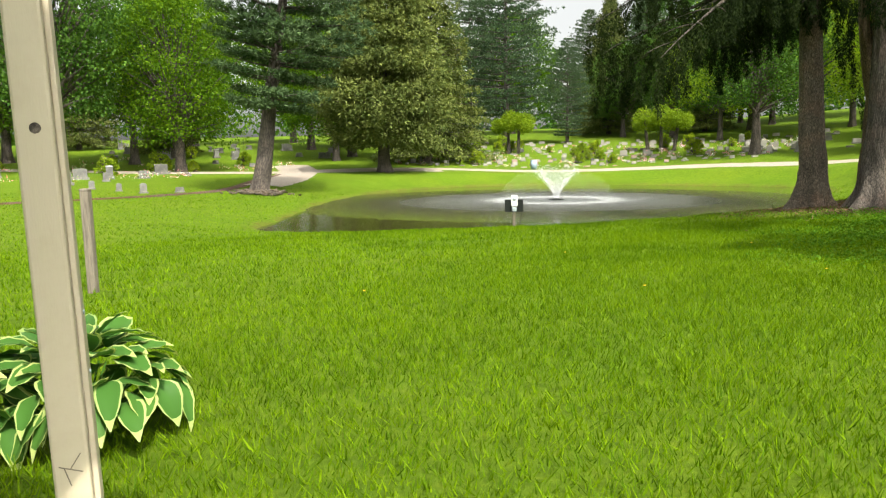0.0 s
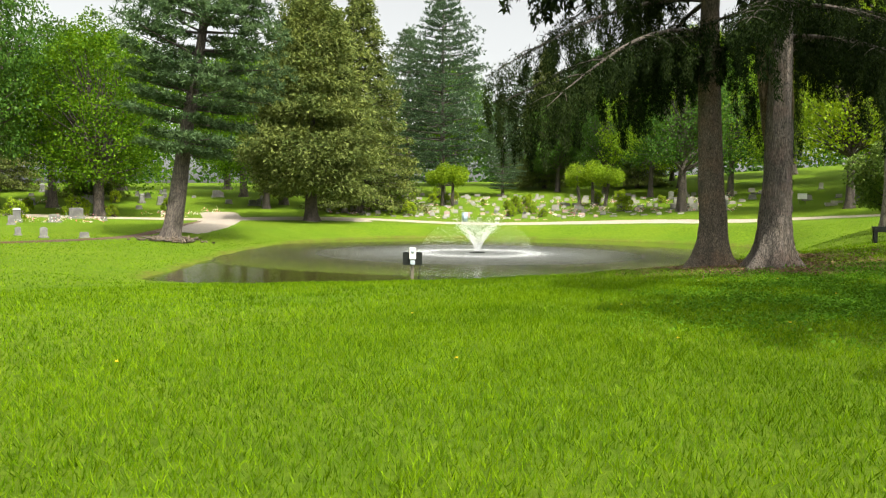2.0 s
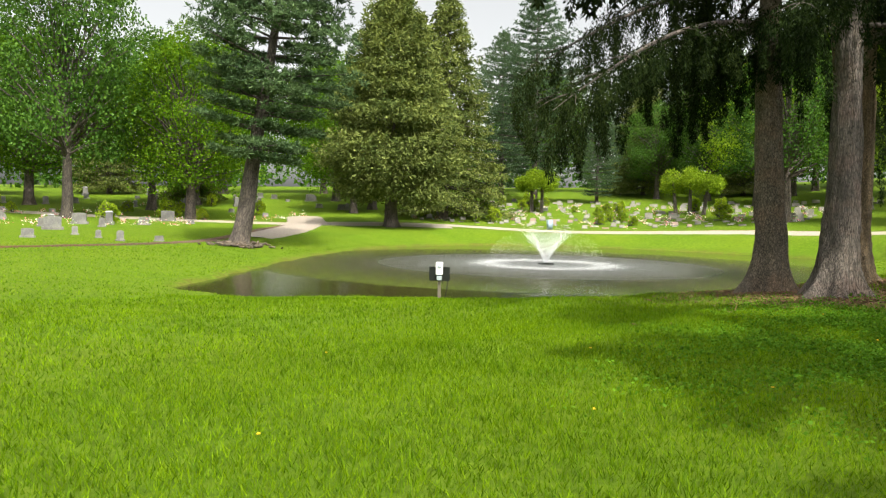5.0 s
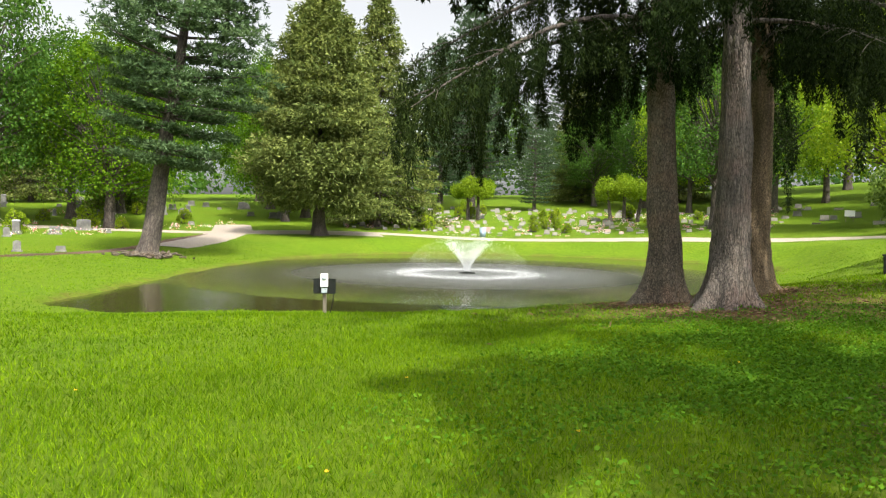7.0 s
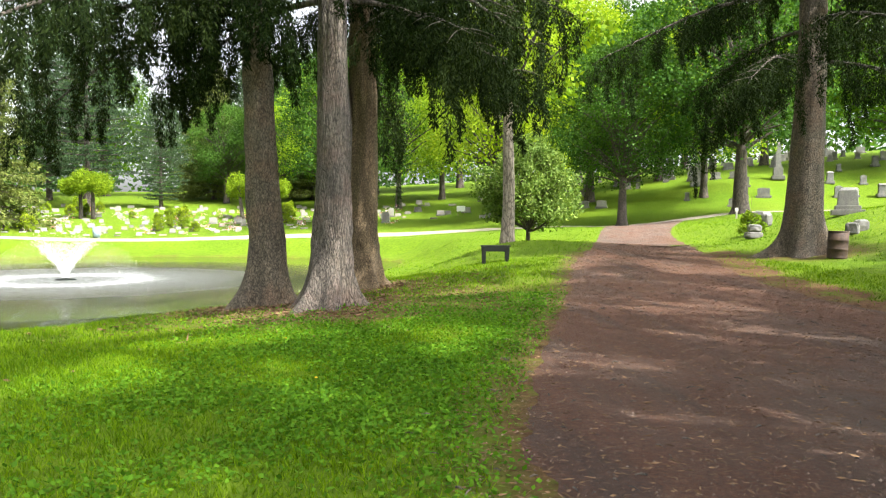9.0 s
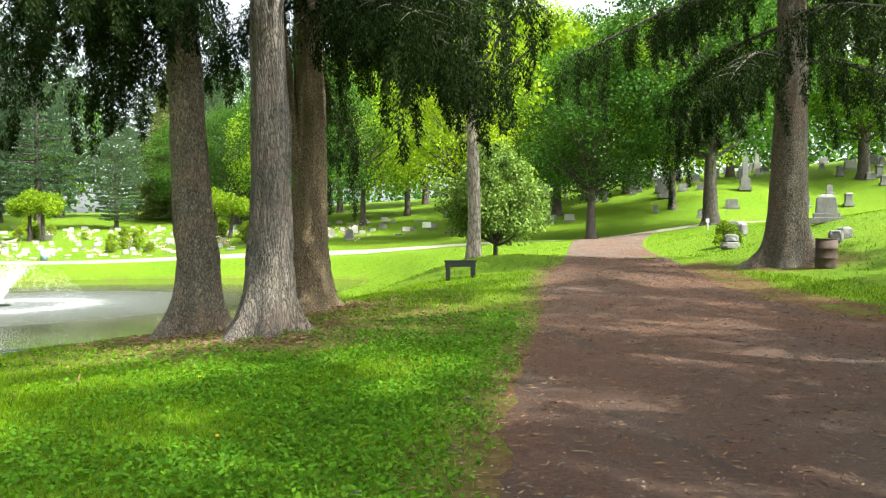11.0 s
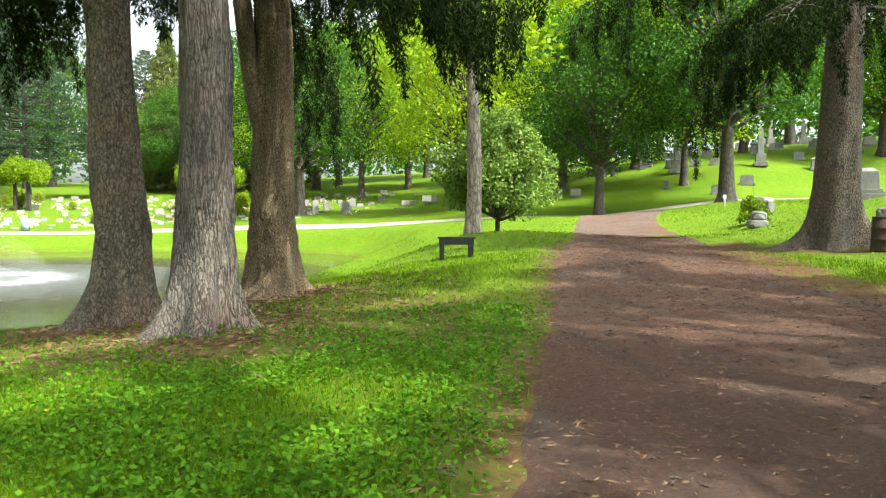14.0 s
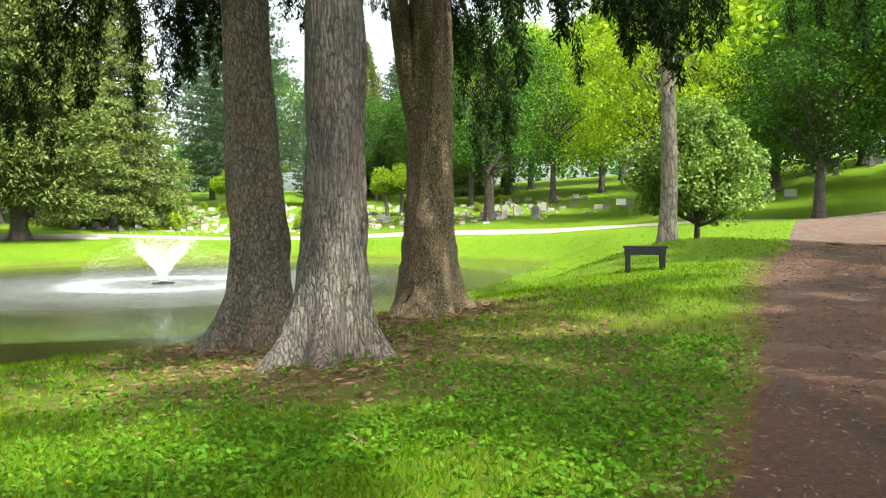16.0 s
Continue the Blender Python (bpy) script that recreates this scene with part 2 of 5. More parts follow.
def lathe(profile, n=24):
    """Verts and quads of a turned shape: rows of (radius, z)."""
    a = np.linspace(0, 2 * math.pi, n, endpoint=False)
    v = np.array([[(r * math.cos(t), r * math.sin(t), z) for t in a] for r, z in profile]).reshape(-1, 3)
    f = []
    for i in range(len(profile) - 1):
        for j in range(n):
            k = (j + 1) % n
            f.append((i * n + j, i * n + k, (i + 1) * n + k, (i + 1) * n + j))
    return v, np.array(f)


def tube(points, radii, n=7):
    """Verts and quads of a bent tapering tube."""
    p, r = np.asarray(points, float), np.asarray(radii, float)
    d = np.gradient(p, axis=0)
    d /= np.linalg.norm(d, axis=1)[:, None] + 1e-9
    up = np.where(np.abs(d[:, 2:3]) > 0.9, [[1.0, 0, 0]], [[0, 0, 1.0]])
    s = np.cross(d, up)
    s /= np.linalg.norm(s, axis=1)[:, None] + 1e-9
    u = np.cross(s, d)
    a = np.linspace(0, 2 * math.pi, n, endpoint=False)
    v = p[:, None] + r[:, None, None] * (np.cos(a)[None, :, None] * s[:, None] + np.sin(a)[None, :, None] * u[:, None])
    i, j = np.meshgrid(np.arange(len(p) - 1), np.arange(n), indexing="ij")
    k = (j + 1) % n
    f = np.stack([i * n + j, i * n + k, (i + 1) * n + k, (i + 1) * n + j], -1).reshape(-1, 4)
    return v.reshape(-1, 3), f


class Pile:
    """Gathers pieces of geometry into one mesh."""

    def __init__(self):
        self.v, self.f, self.n = [], [], 0

    def add(self, v, f):
        self.v.append(np.asarray(v, np.float32).reshape(-1, 3))
        self.f.append(np.asarray(f, np.int32) + self.n)
        self.n += len(self.v[-1])

    def mesh(self, name, smooth=False):
        return mesh_np(name, np.concatenate(self.v), np.concatenate(self.f), smooth)


def smoothstep(a, b, x):
    t = np.clip((x - a) / (b - a), 0, 1)
    return t * t * (3 - 2 * t)


def curve_through(points, closed=False, steps=8):
    """A smooth line through points (Catmull-Rom)."""
    p = np.asarray(points, float)
    n = len(p)
    out = []
    for i in range(n if closed else n - 1):
        q = [p[(i + k) % n] if closed else p[min(max(i + k, 0), n - 1)] for k in (-1, 0, 1, 2)]
        for t in np.linspace(0, 1, steps, endpoint=False):
            out.append(0.5 * (2 * q[1] + (q[2] - q[0]) * t + (2 * q[0] - 5 * q[1] + 4 * q[2] - q[3]) * t * t + (3 * q[1] - q[0] - 3 * q[2] + q[3]) * t ** 3))
    if not closed:
        out.append(p[-1])
    return np.array(out)


# ---- the lie of the land ----
WATER = -1.1
NEAR = [(-6, -9, 0), (3, -6, 0), (-12, -3, -0.05), (-1, 5, 0), (6, 8, 0.1), (-3, 12.5, 0), (-2, 16, 0.02), (10.2, 18.5, 0.66), (7, 22, 0.5),
        (2.0, 19.6, 0.45), (3.4, 25.5, 0.95), (13, 26, 0.85), (15.7, 24.4, 1.95), (20, 0, 0.5), (-8, 10, -0.3), (-12, 13.7, -0.74), (-21, 13, -0.78), (-1.6, 22, -0.45), (-0.6, 27, -0.8), (0.6, 33, -0.9), (2, 40, -0.7)]
FAR_RIGHT = [(20.3, 41.5, 1.75), (16, 49, 1.2), (9.3, 45.7, 1.15), (23, 46, 2.2), (34, 60, 5.2), (52, 50, 6.2), (8.4, 74, 2.0), (30, 22, 3.2), (60, 110, 11), (0, 56, 0.3), (28, 47.5, 2.3), (33.5, 50, 2.6), (40, 52, 3.2), (36, 56, 3.3)]
FAR_LEFT = [(-3, 66, 1.2), (-22.5, 62.5, 0.05), (-12, 79.6, 1.6), (-28.7, 79.3, 1.55), (-25, 92.6, 2.7), (-33, 51.7, 0.15), (-31.6, 30, -0.66), (-24, 24, -0.8),
            (-53, 51, 0.3), (-55, 42, 0.2), (-83, 70, 2.6), (-60, 20, 0), (-40, 0, -0.3), (0, 110, 5), (-60, 120, 5)]
_p = np.array(NEAR + FAR_RIGHT + FAR_LEFT, float)


def _kernel(d):
    return d * d * np.log(d + 1e-6)


_d = np.linalg.norm(_p[:, None, :2] - _p[None, :, :2], axis=2)
_n = len(_p)
_a = np.zeros((_n + 3, _n + 3))
_a[:_n, :_n] = _kernel(_d) + np.eye(_n) * 4.0
_a[:_n, _n], _a[:_n, _n + 1:], _a[_n, :_n], _a[_n + 1:, :_n] = 1, _p[:, :2], 1, _p[:, :2].T
_w = np.linalg.solve(_a, np.concatenate([_p[:, 2], np.zeros(3)]))


def rolling(x, y):
    cx, cy = np.clip(x, -110, 90), np.clip(y, -25, 140)
    d = np.sqrt((cx[..., None] - _p[:, 0]) ** 2 + (cy[..., None] - _p[:, 1]) ** 2)
    z = _kernel(d) @ _w[:_n] + _w[_n] + cx * _w[_n + 1] + cy * _w[_n + 2]
    return np.clip(z, -1.0, 14)


SHORE = curve_through([(-21.2, 13.8), (-18.3, 12.7), (-16, 13.9), (-14.5, 14.9), (-12.2, 15.6), (-10, 16.3), (-8.3, 16.8), (-6.6, 18.3), (-5.6, 20.5), (-4, 24),
                       (-2.6, 29), (-1.6, 33), (-0.6, 38), (0.6, 43.5), (0.5, 48.5), (-3, 51.5), (-9, 54), (-15, 55), (-21, 54), (-25.5, 51), (-28.3, 44.5),
                       (-28.6, 38), (-26.9, 29.5), (-24, 21), (-22.3, 16)], True, 6)


def from_shore(x, y):
    """Metres from the water's edge; negative over the water."""
    sh = x.shape
    q = np.stack([x.ravel(), y.ravel()], 1)
    best, inside = np.full(len(q), 1e9), np.zeros(len(q), bool)
    for a, b in zip(SHORE, np.roll(SHORE, -1, axis=0)):
        ab = b - a
        t = np.clip(((q - a) @ ab) / (ab @ ab), 0, 1)
        best = np.minimum(best, np.linalg.norm(q - a - t[:, None] * ab, axis=1))
        cross = (a[1] > q[:, 1]) != (b[1] > q[:, 1])
        with np.errstate(divide="ignore", invalid="ignore"):
            xi = a[0] + (q[:, 1] - a[1]) * ab[0] / (ab[1] if ab[1] else 1e-9)
        inside ^= cross & (q[:, 0] < xi)
    return np.where(inside, -best, best).reshape(sh)


def axis_of(lo, fine_lo, fine_hi, hi, step, grow=1.16):
    mid = np.arange(fine_lo, fine_hi + 1e-6, step)
    up, s = [fine_hi], step
    while up[-1] < hi:
        s *= grow
        up.append(up[-1] + s)
    down, s = [fine_lo], step
    while down[-1] > lo:
        s *= grow
        down.append(down[-1] - s)
    return np.concatenate([down[:0:-1], mid, up[1:]])


GX, GY = axis_of(-700, -36, 24, 700, 0.4), axis_of(-500, -12, 58, 1100, 0.4)
_X, _Y = np.meshgrid(GX, GY, indexing="ij")
_S = from_shore(_X, _Y)
_wob = np.array([[noise.noise((x * 0.9, y * 0.9, 3.0)) for y in GY] for x in GX])
_near = np.abs(_S) < 6
_S = np.where(_near, _S + 0.35 * _wob, _S)
_Z = rolling(_X, _Y)
_bank = WATER + 0.14 * smoothstep(-0.05, 0.25, _S) + np.where(_S < 0, np.maximum(_S * 0.5, -0.7), 0)
GZ = _bank + (np.maximum(_Z, WATER + 0.16) - _bank) * smoothstep(0.15, 4.0, _S)
GZ = np.where(_S > 4.0, _Z, GZ) + 0.03 * _wob * (_S > 0.4)


def ground(x, y):
    """The height of the ground."""
    x, y = np.asarray(x, float), np.asarray(y, float)
    i, j = np.clip(np.searchsorted(GX, x) - 1, 0, len(GX) - 2), np.clip(np.searchsorted(GY, y) - 1, 0, len(GY) - 2)
    u, v = np.clip((x - GX[i]) / (GX[i + 1] - GX[i]), 0, 1), np.clip((y - GY[j]) / (GY[j + 1] - GY[j]), 0, 1)
    return GZ[i, j] * (1 - u) * (1 - v) + GZ[i + 1, j] * u * (1 - v) + GZ[i, j + 1] * (1 - u) * v + GZ[i + 1, j + 1] * u * v


def gz(x, y):
    return float(ground(x, y))


ROAD_LEFT = curve_through([(-1.3, -16), (-1.3, -4), (-1.0, 2.4), (-0.5, 5.3), (0.48, 8.3), (1.6, 11.5), (3.9, 18.7), (6, 24), (10, 36), (14.6, 48)], False, 8)
ROAD_RIGHT = curve_through([(3.2, -16), (3.4, -6), (5.2, 1), (6.4, 5.5), (6.4, 9), (6.2, 11), (6.6, 14.5), (8.4, 20), (10.5, 26), (14, 36), (19.6, 47)], False, 8)


def road_left_x(y):
    return np.interp(y, ROAD_LEFT[:, 1], ROAD_LEFT[:, 0])


def road_right_x(y):
    return np.interp(y, ROAD_RIGHT[:, 1], ROAD_RIGHT[:, 0])


SPRUCES = [(-3.73, 13.6), (-2.48, 12.1), (-1.88, 15.85), (10.45, 18.5)]
_near_trunk = np.zeros_like(_X)
for _x, _y in SPRUCES:
    _near_trunk = np.maximum(_near_trunk, 1 - smoothstep(0.6, 2.6, np.hypot(_X - _x, _Y - _y)))
_edge = np.exp(-np.maximum(road_left_x(_Y) - _X, 0) / 0.3) * (_Y < 22) * (_X < road_right_x(_Y) + 1.0)
_beside = np.exp(-((_X - 0.2) / 1.7) ** 2 - ((_Y - 12.0) / 2.6) ** 2) * 0.85
_floor = np.exp(-((_X + 2.2) / 2.7) ** 2 - ((_Y - 11.3) / 1.7) ** 2) * 0.95
BARE = np.clip(np.maximum.reduce([_near_trunk, _edge, _beside, _floor, (np.abs(_S) < 0.25) * 0.45]), 0, 1)


def bare_at(x, y):
    i, j = np.clip(np.searchsorted(GX, x), 0, len(GX) - 1), np.clip(np.searchsorted(GY, y), 0, len(GY) - 1)
    return BARE[i, j]


def build_ground():
    n, k = len(GX), len(GY)
    i, j = np.meshgrid(np.arange(n - 1), np.arange(k - 1), indexing="ij")
    f = np.stack([i * k + j, (i + 1) * k + j, (i + 1) * k + j + 1, i * k + j + 1], -1).reshape(-1, 4)
    me = mesh_np("ground", np.stack([_X, _Y, GZ], -1), f, True)
    layer = me.color_attributes.new("bare", "FLOAT_COLOR", "POINT")
    c = np.repeat(BARE.ravel()[:, None], 4, 1)
    c[:, 3] = 1
    layer.data.foreach_set("color", c.ravel().astype(np.float32))
    tagged(part("ground", me, GRASS_GROUND), "rolling mown lawn with bare patches under the spruces", "lawn", kind="structure")


def strip(name, left, right, mat, label, lift, across=14):
    """A track laid on the ground between two lines."""
    m = max(len(left), len(right)) * 3
    s = np.linspace(0, 1, m)
    a = np.stack([np.interp(s, np.linspace(0, 1, len(left)), left[:, c]) for c in (0, 1)], 1)
    b = np.stack([np.interp(s, np.linspace(0, 1, len(right)), right[:, c]) for c in (0, 1)], 1)
    u = np.linspace(0, 1, across)
    g = a[:, None] * (1 - u[None, :, None]) + b[:, None] * u[None, :, None]
    for r in range(m):
        for c in (0, across - 1):
            w = 0.22 * noise.noise((g[r, c, 0] * 1.3, g[r, c, 1] * 1.3, 9.0)) + 0.1 * noise.noise((g[r, c, 0] * 5, g[r, c, 1] * 5, 2.0))
            g[r, c, 0] += w
    z = ground(g[..., 0], g[..., 1]) + lift
    z[:, 0] -= lift + 0.01
    z[:, -1] -= lift + 0.01
    i, j = np.meshgrid(np.arange(m - 1), np.arange(across - 1), indexing="ij")
    f = np.stack([i * across + j, i * across + j + 1, (i + 1) * across + j + 1, (i + 1) * across + j], -1).reshape(-1, 4)
    me = mesh_np(name, np.concatenate([g, z[..., None]], -1), f, True)
    # Grey gravel patch near the start, plus sunlit paleness painted in towards the junction.
    gravel_sunlit = np.exp(-((g[..., 0] - 3.6) / 2.2) ** 2 - ((g[..., 1] - 2.0) / 3.2) ** 2) + 0.6 * smoothstep(22, 42, g[..., 1])
    layer = me.color_attributes.new("gravel_sunlit", "FLOAT_COLOR", "POINT")
    layer.data.foreach_set("color", np.repeat(np.clip(gravel_sunlit, 0, 1).ravel()[:, None], 4, 1).ravel().astype(np.float32))
    tagged(part(name, me, mat), label, "road", kind="structure")


def lane(name, points, width, mat, label, lift=0.05):
    p = curve_through(points, False, 10)
    d = np.gradient(p, axis=0)
    d /= np.linalg.norm(d, axis=1)[:, None]
    s = np.stack([-d[:, 1], d[:, 0]], 1)
    strip(name, p + s * width / 2, p - s * width / 2, mat, label, lift, 6)


build_ground()
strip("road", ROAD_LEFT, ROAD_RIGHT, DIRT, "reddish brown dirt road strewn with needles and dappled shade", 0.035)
lane("lane_far", [(-42, 50), (-33, 58), (-22, 60.5), (-8, 60), (4, 56), (12, 51), (18, 48), (24, 46.8), (30, 47.2), (34, 47.6)], 2.5, PALE, "pale gravel cemetery lane beyond the pond", 0.05)
lane("lane_left", [(-30, 57), (-40, 50), (-50, 49), (-62, 46), (-80, 40)], 3.2, PALE, "pale gravel lane curving between the graves", 0.055)
lane("lane_side", [(-41, 52), (-39, 42), (-35, 30), (-36, 18), (-42, 4)], 0.9, DIRT, "narrow gravel track beside the leaning pine", 0.06)

lane("lane_fork", [(-35.5, 36), (-37, 42), (-41, 51), (-47, 60)], 3.6, PALE, "pale gravel fork behind the leaning pine", 0.065)


def build_water():
    m = material("pond_water", (0.03, 0.027, 0.009), 0.03)
    b = m.node_tree.nodes["Principled BSDF"]
    b.inputs["IOR"].default_value = 1.33
    v = place(m, (1, 1, 1), True)
    g = node(m, "ShaderNodeNewGeometry")
    off = m.node_tree.nodes.new("ShaderNodeVectorMath")
    off.operation = "DISTANCE"
    off.inputs[1].default_value = (-14.6, 33.6, WATER)
    wire(m, g.outputs["Position"], off.inputs[0])
    near = node(m, "ShaderNodeMapRange")
    near.inputs["From Min"].default_value, near.inputs["From Max"].default_value = 6.0, 15.0
    near.inputs["To Min"].default_value, near.inputs["To Max"].default_value = 1.0, 0.006
    wire(m, off.outputs["Value"], near.inputs["Value"])
    h = noise_of(m, place(m, (1, 1.6, 1), True), 4.5, 4, 0.65)
    mul = m.node_tree.nodes.new("ShaderNodeMath")
    mul.operation = "MULTIPLY"
    wire(m, h, mul.inputs[0]), wire(m, near.outputs[0], mul.inputs[1])
    bump(m, mul.outputs[0], 1.0, 0.8)
    rough_from(m, near.outputs[0], 0.03, 0.38)
    # Pale base colour: froth, with the ripples' sky reflection painted in.
    froth_and_sky = node(m, "ShaderNodeMapRange")
    froth_and_sky.inputs["From Min"].default_value, froth_and_sky.inputs["From Max"].default_value = 3.0, 10.0
    froth_and_sky.inputs["To Min"].default_value, froth_and_sky.inputs["To Max"].default_value = 0.6, 0.0
    wire(m, off.outputs["Value"], froth_and_sky.inputs["Value"])
    fleck = ramp(m, noise_of(m, place(m, (1, 2.2, 1), True), 3.0, 6, 0.75), [(0.36, (0.1, 0.1, 0.1)), (0.62, (1, 1, 1))])
    colour(m, mixed(m, mixed(m, 1.0, froth_and_sky.outputs[0], fleck, "MULTIPLY"), (0.03, 0.027, 0.009), (0.5, 0.53, 0.55)))
    x0, x1, y0, y1 = -30.5, 2.5, 11, 57
    nx, ny = 34, 46
    X, Y = np.meshgrid(np.linspace(x0, x1, nx), np.linspace(y0, y1, ny), indexing="ij")
    keep = from_shore(X, Y) < 2.2
    i, j = np.meshgrid(np.arange(nx - 1), np.arange(ny - 1), indexing="ij")
    f = np.stack([i * ny + j, (i + 1) * ny + j, (i + 1) * ny + j + 1, i * ny + j + 1], -1).reshape(-1, 4)
    f = f[keep.ravel()[f].all(1)]
    tagged(part("water", mesh_np("water", np.stack([X, Y, np.full_like(X, WATER)], -1), f), m), "dark still pond water rippled round the fountain", "pond", kind="structure")


build_water()


# ---- trees ----
def trunk_mesh(name, height, r0, r1, lean=(0, 0), flare=0.9, lobes=5, seed=1, rings=60, n=40, rough=0.03, drop=0.35):
    """A tapered trunk with root flare, standing a little into the ground."""
    rng = np.random.default_rng(seed)
    zs = np.concatenate([np.linspace(-drop, 1.6, rings // 2), np.linspace(1.7, height, rings // 2)])
    a = np.linspace(0, 2 * math.pi, n, endpoint=False)
    ph = rng.uniform(0, 6.28, 3)
    v = []
    for z in zs:
        t = max(z, 0) / height
        r = r0 + (r1 - r0) * t ** 0.8
        fl = flare * math.exp(-max(z, -0.2) / 0.42)
        row = r * (1 + fl * (0.45 + 0.35 * np.cos(lobes * a + ph[0]) + 0.2 * np.cos(3 * a + ph[1])) + 0.05 * np.cos(2 * a + ph[2] + z * 0.3))
        row = row + np.array([rough * (noise.noise((math.cos(t2) * 4 + seed, math.sin(t2) * 4, z * 1.2)) + 0.6 * noise.noise((math.cos(t2) * 11 + seed, math.sin(t2) * 11, z * 4))) for t2 in a])
        cx, cy = lean[0] * max(z, 0) + 0.04 * math.sin(z * 0.7 + ph[1]) * min(max(z, 0), 1), lean[1] * max(z, 0)
        v.append(np.stack([cx + row * np.cos(a), cy + row * np.sin(a), np.full(n, z)], 1))
    m = len(zs)
    i, j = np.meshgrid(np.arange(m - 1), np.arange(n), indexing="ij")
    k = (j + 1) % n
    f = np.stack([i * n + j, i * n + k, (i + 1) * n + k, (i + 1) * n + j], -1).reshape(-1, 4)
    return mesh_np(name, np.concatenate(v), f, True)


def blades(base, way, side, length, width):
    """Slim pointed leaves, four-cornered, from points along directions."""
    base, way, side = (np.asarray(q, float) for q in (base, way, side))
    way = way / (np.linalg.norm(way, axis=1)[:, None] + 1e-9)
    side = side - way * (side * way).sum(1)[:, None]
    side = side / (np.linalg.norm(side, axis=1)[:, None] + 1e-9)
    L, W = np.asarray(length)[:, None], np.asarray(width)[:, None]
    v = np.stack([base, base + way * L * 0.45 + side * W * 0.5, base + way * L, base + way * L * 0.45 - side * W * 0.5], 1)
    n = len(base)
    return v.reshape(-1, 3), np.arange(4 * n).reshape(n, 4)


def unit(rng, n):
    q = rng.normal(size=(n, 3))
    return q / np.linalg.norm(q, axis=1)[:, None]


def weeping_spruce(height, limb_from, limb_reach, r0, seed, lean=(0, 0), tassel=1.0, step=1.0, arc=(0, 360), fine=8.5, airy=1.0, droop=(0.25, 0.42)):
    """Limbs that sweep out and down, hung with curtains of needle strands."""
    rng = np.random.default_rng(seed)
    wood, leaf = Pile(), Pile()
    z, turn = limb_from, rng.uniform(0, 360)
    while z < height - 0.6:
        t = (z - limb_from) / (height - limb_from)
        for _ in range(rng.integers(2, 4)):
            turn += 137.5 + rng.uniform(-25, 25)
            ang = radians(arc[0] + (turn % 360) / 360 * (arc[1] - arc[0]))
            reach = limb_reach * (1 - 0.85 * t) * rng.uniform(0.7, 1.08)
            out = np.array([math.cos(ang), math.sin(ang), 0])
            s = np.linspace(0, 1, 11)
            sag = reach * rng.uniform(*droop)
            p = np.array([lean[0] * z, lean[1] * z, z]) + out * (s * reach)[:, None]
            p[:, 2] += reach * 0.07 * np.sin(s * math.pi * 0.8) - sag * s ** 1.5 + 0.12 * reach * np.clip(s - 0.75, 0, 1) ** 1
            bend = rng.uniform(-0.2, 0.2) * reach
            p += np.array([-out[1], out[0], 0]) * (bend * s ** 2)[:, None]
            rad = (0.02 + 0.008 * reach) * (1 - s) ** 0.9 + 0.006
            wood.add(*tube(p, rad, 6))
            subs = [(p, 1.0)]
            for q in np.arange(0.22, 0.98, 0.115):
                a0 = p[0] * 0 + np.array([np.interp(q, s, p[:, c]) for c in range(3)])
                for sg in (-1, 1):
                    ln = reach * rng.uniform(0.12, 0.26) * (1.15 - q * 0.6)
                    w = out * 0.75 + sg * np.array([-out[1], out[0], 0]) * rng.uniform(0.7, 1.2) + np.array([0, 0, rng.uniform(-0.3, 0.05)])
                    w /= np.linalg.norm(w)
                    u = np.linspace(0, 1, 5)
                    c = a0 + w * (u * ln)[:, None]
                    c[:, 2] -= 0.28 * ln * u ** 2
                    wood.add(*tube(c, 0.012 * (1 - u) + 0.004, 4))
                    subs.append((c, 0.8))
            for c, big in subs:
                seg = np.linalg.norm(np.diff(c, axis=0), axis=1)
                tot = seg.sum()
                k = max(int(tot / (step * (1.0 if z < 10 else 1.7))), 1)
                far = 1.0 if z < fine else 2.1
                for q in np.linspace(0.3, 1.0, k + 1):
                    a0 = np.array([np.interp(q, np.linspace(0, 1, len(c)), c[:, i]) for i in range(3)])
                    ln = tassel * rng.uniform(0.25, 0.95) * (0.6 + 0.5 * big) * (1 - 0.45 * t) * (1.7 if rng.random() < 0.12 else 1)
                    m = int(ln / (0.0034 * far ** 1.7))
                    if m < 4:
                        continue
                    d = rng.uniform(0, 1, m) ** 0.85 * ln
                    thick = 0.115 * (1 - 0.75 * d / ln)
                    base = a0 + np.stack([0.06 * np.sin(d * 3 + q * 9), 0.06 * np.cos(d * 2.3 + q * 5), -d], 1) + rng.normal(size=(m, 3)) * thick[:, None]
                    w = unit(rng, m) * 0.6 + np.array([0, 0, -0.7])
                    leaf.add(*blades(base, w, unit(rng, m), rng.uniform(0.07, 0.14, m) * far, rng.uniform(0.016, 0.03, m) * far * (1.0 if far < 1.5 else 1.5)))
                m = int(tot / (0.016 * far ** 1.6))
                q = rng.uniform(0.1, 1, m)
                base = np.stack([np.interp(q, np.linspace(0, 1, len(c)), c[:, i]) for i in range(3)], 1)
                leaf.add(*blades(base, unit(rng, m) + np.array([0, 0, -0.35]), unit(rng, m), rng.uniform(0.07, 0.13, m) * far, rng.uniform(0.016, 0.03, m) * far))
        z += rng.uniform(0.4, 0.66) * (1 + 0.5 * t) * airy
    return wood.mesh("limbs", True), leaf.mesh("needles")


